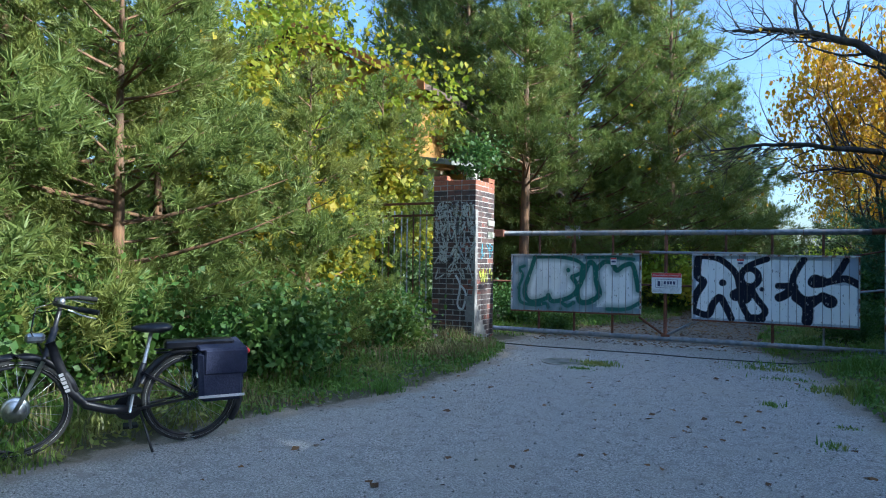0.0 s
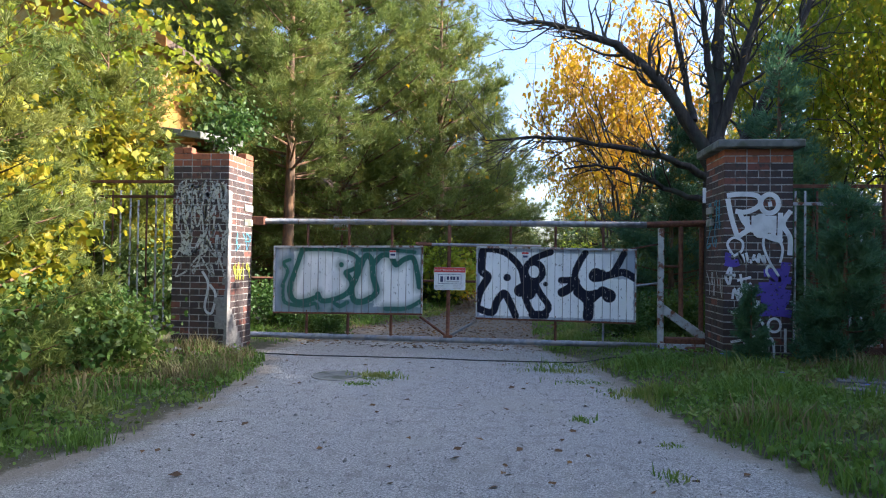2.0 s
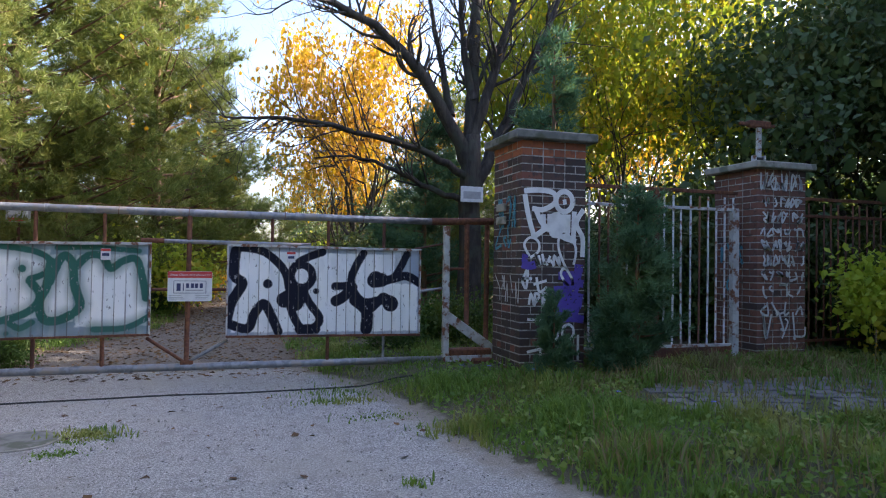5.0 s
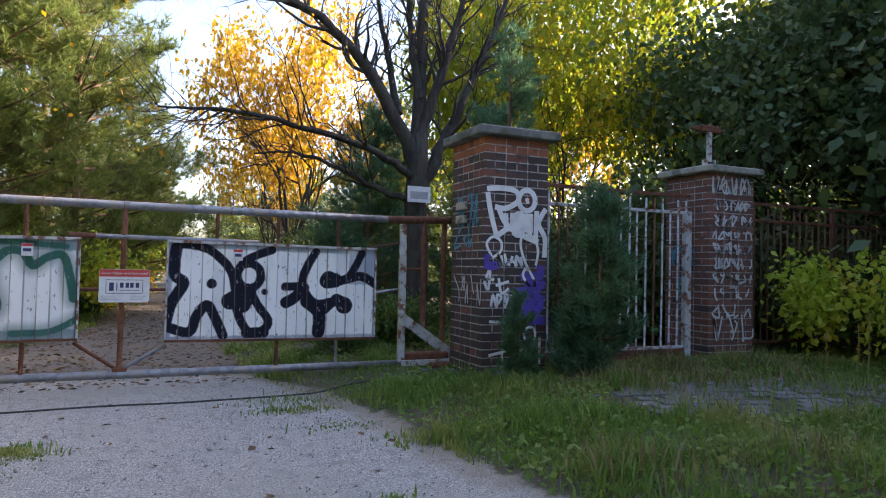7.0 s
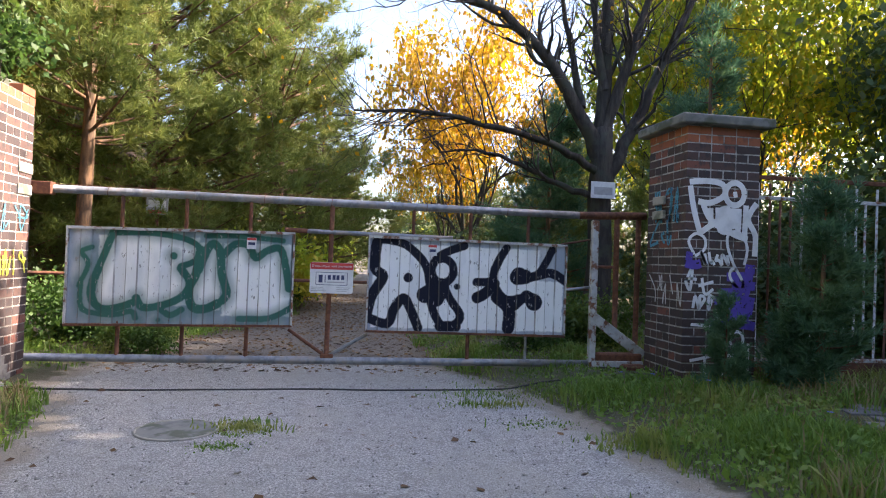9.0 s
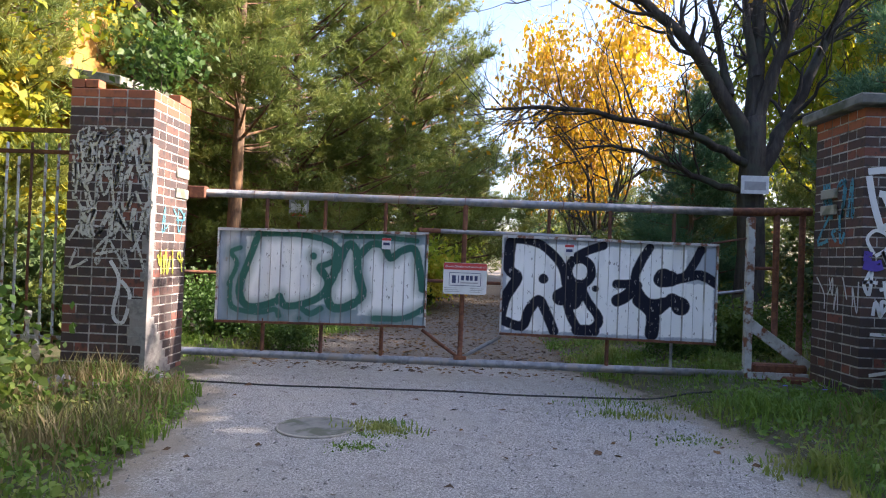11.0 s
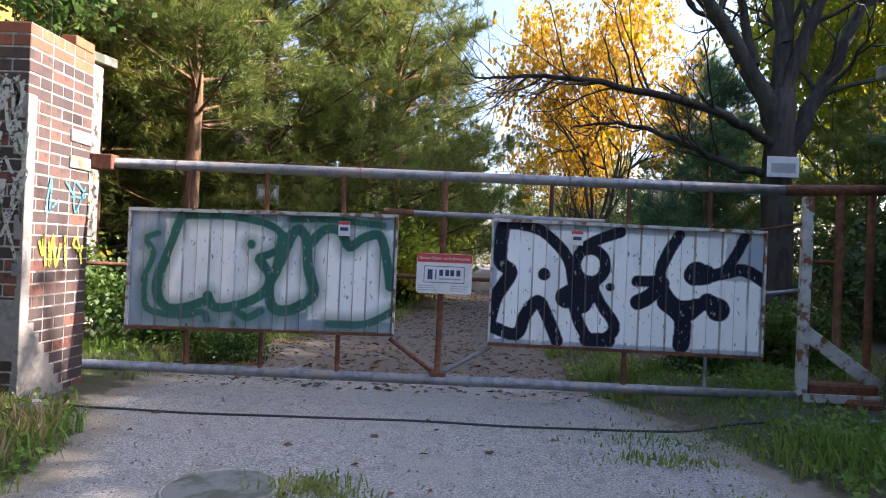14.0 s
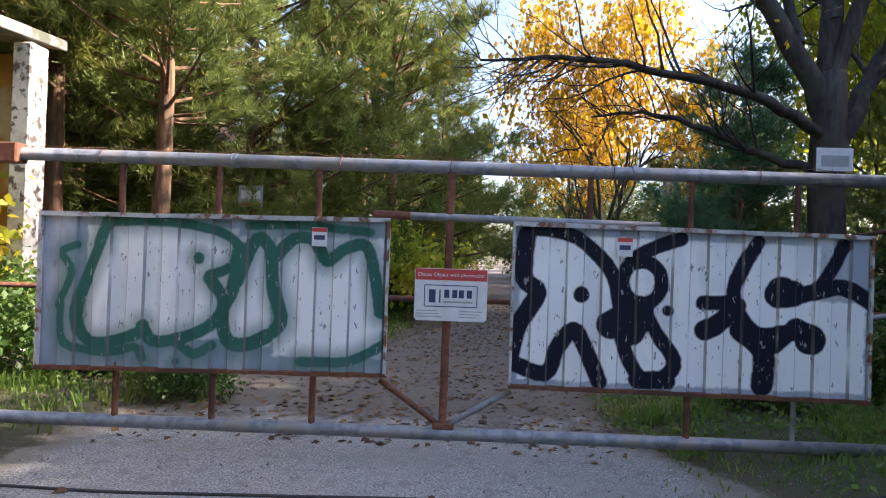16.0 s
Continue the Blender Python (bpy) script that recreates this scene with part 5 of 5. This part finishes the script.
for a, n in (((-6.4, -4.2, 8.5, 11.1), 5000), ((-6.4, -4.4, 3.0, 8.5), 2600), ((2.4, 6.5, 9.8, 11.2), 3200), ((1.0, 6, 5.5, 10.4), 2600)):
    x, y = clumped(rng, *a, n, 0.2)
    o = np.maximum(left_edge(y) - x, x - right_edge(y))
    gxs.append(x[o > 0.15]), gys.append(y[o > 0.15])
blades(rng, np.concatenate(gxs), np.concatenate(gys), 0.21, STRAW, "dry straw-coloured grass on the verges", 0.7)
gxs, gys = [], []
for cx, cy, sx, sy, n in ((-2.45, 9.75, 0.14, 0.13, 700), (-2.55, 9.25, 0.12, 0.06, 260), (0.1, 9.9, 0.2, 0.1, 260), (-0.2, 10.6, 0.25, 0.08, 220), (0.35, 11.2, 0.45, 0.2, 900), (-0.1, 7.9, 0.05, 0.05, 60), (0.4, 6.4, 0.06, 0.06, 60), (0.55, 7.2, 0.05, 0.05, 60), (0.6, 9.2, 0.2, 0.15, 300), (0.9, 12.0, 0.5, 0.2, 700)):
    gxs.append(rng.normal(cx, sx, n)), gys.append(rng.normal(cy, sy, n))
blades(rng, np.concatenate(gxs), np.concatenate(gys), 0.06, GRASS, "small grass patches in the gravel", 0.9)

wx, wy = [], []
for a, n in (((-6.6, -3.8, 2.0, 11.2), 9000), ((0.6, 6.0, 5.5, 11.3), 11000), ((5.0, 9.5, 7.5, 11.5), 4000), ((-0.4, 4.0, 12.2, 22), 7000), ((-6, -2.8, 12.4, 22), 6000)):
    x, y = clumped(rng, *a, n, 0.22)
    o = np.maximum(left_edge(y) - x, x - right_edge(y))
    keep = (o > 0.05) & ~(((x - 4.4) / 2.0) ** 2 + ((y - 9.0) / 1.0) ** 2 < 0.95)
    wx.append(x[keep]), wy.append(y[keep])
x, y = np.concatenate(wx), np.concatenate(wy)
lv, lf = leaves(rng, np.stack([x, y, ground_z(x, y) + rng.uniform(0.01, 0.12, len(x))], 1), 0.06, 1.5)
tagged(fast_mesh("weeds", lv, lf, GRASS), "low leafy weeds on the verges", "weeds", kind="stuff")

x = np.concatenate([rng.uniform(-4.4, 1.0, 130), rng.uniform(-4.6, 0.2, 6000), rng.uniform(-6, 4, 500)])
y = np.concatenate([rng.uniform(3, 11.5, 130), rng.uniform(12.4, 30, 6000), rng.uniform(12.2, 24, 500)])
lv, lf = leaves(rng, np.stack([x, y, ground_z(x, y) + 0.012], 1), 0.085, 6.0)
tagged(fast_mesh("fallen_leaves", lv, lf, LITTER), "brown fallen leaves scattered on the drive", "leaves", kind="stuff")
n = 6000
x, y = rng.uniform(-4.6, 1.2, n), rng.uniform(2.2, 12, n)
sz = rng.uniform(0.004, 0.012, n) * np.where(rng.random(n) < 0.04, 2.0, 1.0)
tet = np.array([(1, 0, -0.3), (-0.5, 0.9, -0.3), (-0.5, -0.9, -0.3), (0.1, 0, 0.7)])
pv = np.stack([x, y, ground_z(x, y) + 0.004], 1)[:, None] + (tet[None] + rng.normal(0, 0.25, (n, 4, 3))) * sz[:, None, None]
i = np.arange(n)[:, None] * 4
pf = np.concatenate([i + np.array([q]) for q in ((0, 1, 3), (1, 2, 3), (2, 0, 3), (0, 2, 1))])
tagged(fast_mesh("pebbles", pv.reshape(-1, 3), pf, STONE), "small grey stones in the gravel", "gravel", kind="stuff")

s = np.linspace(-4.75, 0.9, 60)
cy = 11.28 + 0.025 * (s + 4.7) + 0.02 * np.sin(s * 2.3)
tagged(tube("ground_cable", np.stack([s, cy, ground_z(s, cy) + 0.008], 1), 0.010, CABLE), "black cable lying across the gravel drive", "cable")

man = thing("manhole_cover", -2.95, 9.72, ground_z(-2.95, 9.72), "round concrete manhole cover set in the gravel", "manhole cover")
bm = bmesh.new()
bmesh.ops.create_cone(bm, cap_ends=True, segments=40, radius1=0.30, radius2=0.298, depth=0.016)
part("lid", bm, CONCRETE, man)
ring = [(0.31 * math.cos(a * 0.1571), 0.31 * math.sin(a * 0.1571), 0.004) for a in range(41)]
tube("rim", ring, 0.011, PALE_CONCRETE, man, "pale rim", 6)

for k, (x, y, r) in enumerate(((-5.5, 10.45, 0.13), (-5.25, 10.6, 0.09), (-5.7, 10.3, 0.08), (-4.85, 11.0, 0.1))):
    bm = bmesh.new()
    bmesh.ops.create_icosphere(bm, subdivisions=2, radius=r)
    for v in bm.verts:
        v.co += v.normal * r * 0.35 * noise.noise(v.co * 9 + Vector((k, 0, 0)))
        v.co.z *= 0.65
    ob = part("rubble_stone", bm, STONE)
    ob.location = (x, y, ground_z(x, y) + r * 0.35)
    tagged(ob, "grey lump of broken rubble in the grass", "stone", "rubble")

for x, y, z in ((-6.2, 10.95, 0.72), (-6.12, 10.98, 0.6)):
    bm = bmesh.new()
    prev = None
    for k in range(9):
        w = 0.03 + 0.02 * math.sin(k * 1.3)
        a, b = bm.verts.new((-w, 0.015 * math.sin(k), -0.05 * k)), bm.verts.new((w, 0.02 * math.cos(k * 1.7), -0.05 * k))
        if prev:
            bm.faces.new((prev[0], prev[1], b, a))
        prev = (a, b)
    bmesh.ops.solidify(bm, geom=bm.faces[:], thickness=0.006)
    ob = part("rag", bm, RAG)
    ob.location = (x, y, z)
    tagged(ob, "pale torn rag hanging in the shrub", "rag", "rags")

for k, (x, y) in enumerate(((1.4, 10.4), (1.7, 9.9), (1.15, 10.6), (2.4, 8.0), (1.9, 8.6))):
    fl = thing("wild_flower", x, y, ground_z(x, y), "blue wild flower on a thin stalk", "flower", "wild flowers")
    tube("stalk", [(0, 0, 0), (0.01, 0.01, 0.12), (0.02, 0, 0.24)], 0.003, GRASS, fl, sides=5)
    bm = bmesh.new()
    for q in range(7):
        a = q * 0.8976
        vs = [bm.verts.new((0.02 + r * math.cos(a + da), r * math.sin(a + da), 0.24 + dz)) for r, da, dz in ((0.003, 0, 0), (0.02, -0.35, 0.006), (0.026, 0, 0.004), (0.02, 0.35, 0.006))]
        bm.faces.new(vs)
    part("petals", bm, BLUE_FLOWER, fl)

# sunken paving slabs in the verge
paving = tagged(new("pavement"), "old dark paving bricks half overgrown with grass", "pavement", kind="structure")
paver = brick_mesh("brick", 0.285, 0.19, 0.06, PAVER)
prng = random.Random(8)
for i in range(13):
    for j in range(11):
        x, y = 2.9 + i * 0.30 + (j % 2) * 0.15, 7.9 + j * 0.205
        x, y = 4.4 + (x - 4.4) * math.cos(0.25) + (y - 9.0) * math.sin(0.25), 9.0 - (x - 4.4) * math.sin(0.25) + (y - 9.0) * math.cos(0.25)
        if ((x - 4.4) / 2.0) ** 2 + ((y - 9.0) / 1.0) ** 2 < 1 and prng.random() < 0.92:
            ob = new("brick", paver)
            ob.parent = paving
            ob.matrix_basis = pose(x, y, ground_z(x, y) - 0.012 + prng.uniform(-0.006, 0.008), prng.uniform(-3, 3), prng.uniform(-2, 2), -14 + prng.uniform(-2, 2))

for x, y, h in ((6.3, 9.2, 0.85), (6.55, 9.5, 0.7), (6.1, 9.6, 0.6)):
    mu = thing("wild_flower", x, y, ground_z(x, y), "tall stalk with small yellow flowers in the verge", "flower", "wild flowers")
    tube("stalk", [(0, 0, 0), (0.01, 0.0, h * 0.5), (0.03, 0.01, h)], 0.006, STRAW, mu, sides=5)
    fr = np.random.default_rng(int(h * 100))
    zz = fr.uniform(0.35, 1.0, 26) * h
    lv, lf = leaves(fr, np.stack([0.015 + fr.normal(0, 0.012, 26), fr.normal(0, 0.012, 26), zz], 1), 0.03)
    fast_mesh("blossom", lv, lf, YELLOW, mu)

# ---- bicycle ----
bike = thing("bicycle", -4.30, 3.86, ground_z(-4.3, 3.86) * 0.5, "black step-through electric bicycle with navy panniers on its kickstand", "bicycle")
R_W = 0.345


def wheel(x, motor):
    w = part("wheel", box(-0.05, 0.05, -0.02, 0.02, -0.02, 0.02, 0.008), BLACK, bike)
    w.location = (x, 0, R_W)
    circle = [(math.cos(a * math.pi / 24), math.sin(a * math.pi / 24)) for a in range(49)]
    tube("tyre", [((R_W - 0.022) * c, 0, (R_W - 0.022) * q) for c, q in circle], 0.022, RUBBER, w, "black tyre")
    tube("reflex_stripe", [((R_W - 0.028) * c, 0.0165, (R_W - 0.028) * q) for c, q in circle], 0.0035, SILVER_TAPE, w, "pale reflective stripe", 4)
    tube("rim", [((R_W - 0.05) * c, 0, (R_W - 0.05) * q) for c, q in circle], 0.013, BLACK, w, "dark rim", 6)
    for k in range(28):
        a, b = k * 0.2244, k * 0.2244 + (0.5 if k % 2 else -0.5)
        tube("spoke", [(0.045 * math.cos(b), 0.025 * (-1) ** k, 0.045 * math.sin(b)), ((R_W - 0.055) * math.cos(a), 0, (R_W - 0.055) * math.sin(a))], 0.0016, CHROME, w, sides=4)
    bm = bmesh.new()
    bmesh.ops.create_cone(bm, cap_ends=True, segments=28, radius1=0.085 if motor else 0.03, radius2=0.085 if motor else 0.03, depth=0.09)
    bmesh.ops.bevel(bm, geom=[e for e in bm.edges if e.calc_face_angle(0) > 1], offset=0.02, segments=3, affect="EDGES")
    bmesh.ops.rotate(bm, verts=bm.verts, matrix=Matrix.Rotation(math.pi / 2, 3, "X"))
    part("hub", bm, CHROME if motor else BLACK, w, "silver hub motor" if motor else "", True)
    return w


wheel(0.0, False)
wheel(1.12, True)


def bar(name, pts, r, mat=BLACK, label="", y=None):
    return tube(name, pts, r, mat, bike, label, 10)


def arc(cx, cz, r, a0, a1, n=14):
    return [(cx + r * math.cos(radians(a0 + (a1 - a0) * k / n)), 0, cz + r * math.sin(radians(a0 + (a1 - a0) * k / n))) for k in range(n + 1)]


for cx, a0, a1 in ((0.0, 20, 215), (1.12, 5, 165)):
    f = tube("mudguard", arc(cx, R_W, R_W + 0.022, a0, a1), 0.026, BLACK, bike, "black mudguard", 6)
bar("down_tube", [(0.93, 0, 0.80), (0.88, 0, 0.66), (0.80, 0, 0.45), (0.70, 0, 0.34), (0.55, 0, 0.29), (0.42, 0, 0.28)], 0.033, label="thick black low-step frame tube")
bar("upper_tube", [(0.70, 0, 0.37), (0.55, 0, 0.38), (0.38, 0, 0.40)], 0.017)
bar("head_tube", [(0.95, 0, 0.70), (0.90, 0, 0.90)], 0.026)
bar("seat_tube", [(0.43, 0, 0.28), (0.36, 0, 0.52), (0.33, 0, 0.62)], 0.022)
bar("seat_post", [(0.33, 0, 0.62), (0.29, 0, 0.84)], 0.014, CHROME, "silver seat post")
for sy in (-0.055, 0.055):
    bar("chain_stay", [(0.42, sy * 0.6, 0.28), (0.0, sy, R_W)], 0.011)
    bar("seat_stay", [(0.35, sy * 0.5, 0.56), (0.0, sy, R_W)], 0.009)
    bar("fork_leg", [(0.96, sy, 0.68), (1.05, sy, 0.48), (1.12, sy, R_W)], 0.014, CHROME if sy > 0 else BLACK)
    bar("rack_rail", [(0.26, sy, 0.70), (-0.38, sy, 0.71)], 0.007)
    bar("rack_strut", [(-0.15, sy * 1.2, 0.70), (0.0, sy * 1.2, R_W)], 0.006)
bar("fork_crown", [(0.96, -0.065, 0.69), (0.955, 0, 0.71), (0.96, 0.065, 0.69)], 0.016)
bar("stem", [(0.90, 0, 0.90), (0.87, 0, 1.04), (0.90, 0, 1.07)], 0.016)
bar("handlebar", [(0.66, -0.30, 1.05), (0.78, -0.26, 1.07), (0.90, -0.12, 1.08), (0.91, 0, 1.07), (0.90, 0.12, 1.08), (0.78, 0.26, 1.07), (0.66, 0.30, 1.05)], 0.012)
for sy in (-1, 1):
    bar("grip", [(0.64, sy * 0.305, 1.045), (0.76, sy * 0.27, 1.067)], 0.018, RUBBER, "black rubber grip")
    bar("brake_lever", [(0.82, sy * 0.25, 1.06), (0.74, sy * 0.30, 1.03), (0.66, sy * 0.33, 1.01)], 0.005, CHROME)
    bar("brake_cable", [(0.84, sy * 0.22, 1.06), (1.02, sy * 0.12, 1.02), (1.04, sy * 0.04, 0.88), (0.97, 0, 0.74)], 0.004)
bm = bmesh.new()
bmesh.ops.create_uvsphere(bm, u_segments=14, v_segments=8, radius=0.025)
bell = part("bell", bm, CHROME, bike, "silver bell", True)
bell.location = (0.86, 0.14, 1.10)
part("display", box(0.84, 0.91, -0.04, 0.04, 1.08, 1.11, 0.008), BLACK, bike)
bm = box(0.955, 1.075, -0.035, 0.035, 0.80, 0.865, 0.018)
part("head_lamp", bm, CHROME, bike, "silver front lamp")
bar("lamp_stay", [(0.97, 0, 0.72), (1.0, 0, 0.81)], 0.006)
bm = bmesh.new()
bmesh.ops.create_uvsphere(bm, u_segments=20, v_segments=12, radius=1.0)
for v in bm.verts:
    fwd = (v.co.x + 1) / 2
    v.co = Vector((0.28 + v.co.x * 0.14, v.co.y * (0.105 - 0.08 * fwd), 0.875 + v.co.z * (0.045 - 0.015 * fwd) + 0.02 * (0.5 - fwd) ** 2))
part("saddle", bm, BLACK, bike, "dark cushioned saddle", True)
bm = box(-0.30, 0.20, -0.05, 0.05, 0.715, 0.78, 0.015)
part("battery", bm, BLACK, bike, "black rack battery")
for sy in (-1, 1):
    bm = box(-0.36, -0.02, sy * 0.13 - 0.06, sy * 0.13 + 0.06, 0.34, 0.72, 0.03)
    for v in bm.verts:
        if v.co.z < 0.45:
            v.co.x += 0.02 * math.sin(v.co.x * 30)
            v.co.y += sy * 0.015
    bag = part("pannier", bm, NAVY, bike, "navy canvas pannier with a silver strip")
    bm = box(-0.37, -0.06, sy * 0.197 - 0.012, sy * 0.197 + 0.012, 0.545, 0.735, 0.012)
    part("flap", bm, NAVY, bag)
    part("strip", box(-0.355, -0.025, sy * 0.207 - 0.004, sy * 0.207 + 0.004, 0.375, 0.393), SILVER_TAPE, bag, "silver reflective strip")
    bm = box(-0.02 - 0.006, -0.02 + 0.004, sy * 0.13 - 0.03, sy * 0.13 + 0.03, 0.52, 0.55)
    part("side_strip", bm, SILVER_TAPE, bag)
part("top_cover", box(-0.37, -0.02, -0.2, 0.2, 0.722, 0.745, 0.01), NAVY, bike, "navy canvas top")
part("rear_lamp", box(-0.42, -0.385, -0.05, 0.05, 0.66, 0.70, 0.01), RED_LAMP, bike, "red rear lamp")
bm = bmesh.new()
bmesh.ops.create_cone(bm, cap_ends=True, segments=28, radius1=0.095, radius2=0.095, depth=0.012)
bmesh.ops.rotate(bm, verts=bm.verts, matrix=Matrix.Rotation(math.pi / 2, 3, "X"))
bmesh.ops.translate(bm, verts=bm.verts, vec=(0.42, -0.06, 0.28))
part("chain_ring", bm, BLACK, bike)
for sy, dz in ((1, -0.17), (-1, 0.17)):
    bar("crank", [(0.42, sy * 0.07, 0.28), (0.40, sy * 0.085, 0.28 - dz)], 0.011, CHROME, "silver crank")
    part("pedal", box(0.35, 0.45, sy * 0.14 - 0.045, sy * 0.14 + 0.045, 0.27 - dz, 0.295 - dz, 0.006), RUBBER, bike)
bar("kickstand", [(0.36, -0.03, 0.30), (0.30, 0.12, 0.10), (0.27, 0.20, 0.0)], 0.009)
bm = bmesh.new()
for k in range(5):
    box(0.0, 0.022, -0.001, 0.001, -0.015, 0.015, 0, bm)
    bmesh.ops.translate(bm, verts=bm.verts, vec=(0.03, 0, 0))
bmesh.ops.rotate(bm, verts=bm.verts, matrix=Matrix.Rotation(radians(-70), 3, "Y"))
bmesh.ops.translate(bm, verts=bm.verts, vec=(0.80, 0.034, 0.42))
part("frame_lettering", bm, SIGN_GREY, bike, "pale lettering bars")
bike.matrix_basis = pose(-4.30, 3.86, 0.01, -5, 0, -123.7) @ Matrix.Scale(1.07, 4)
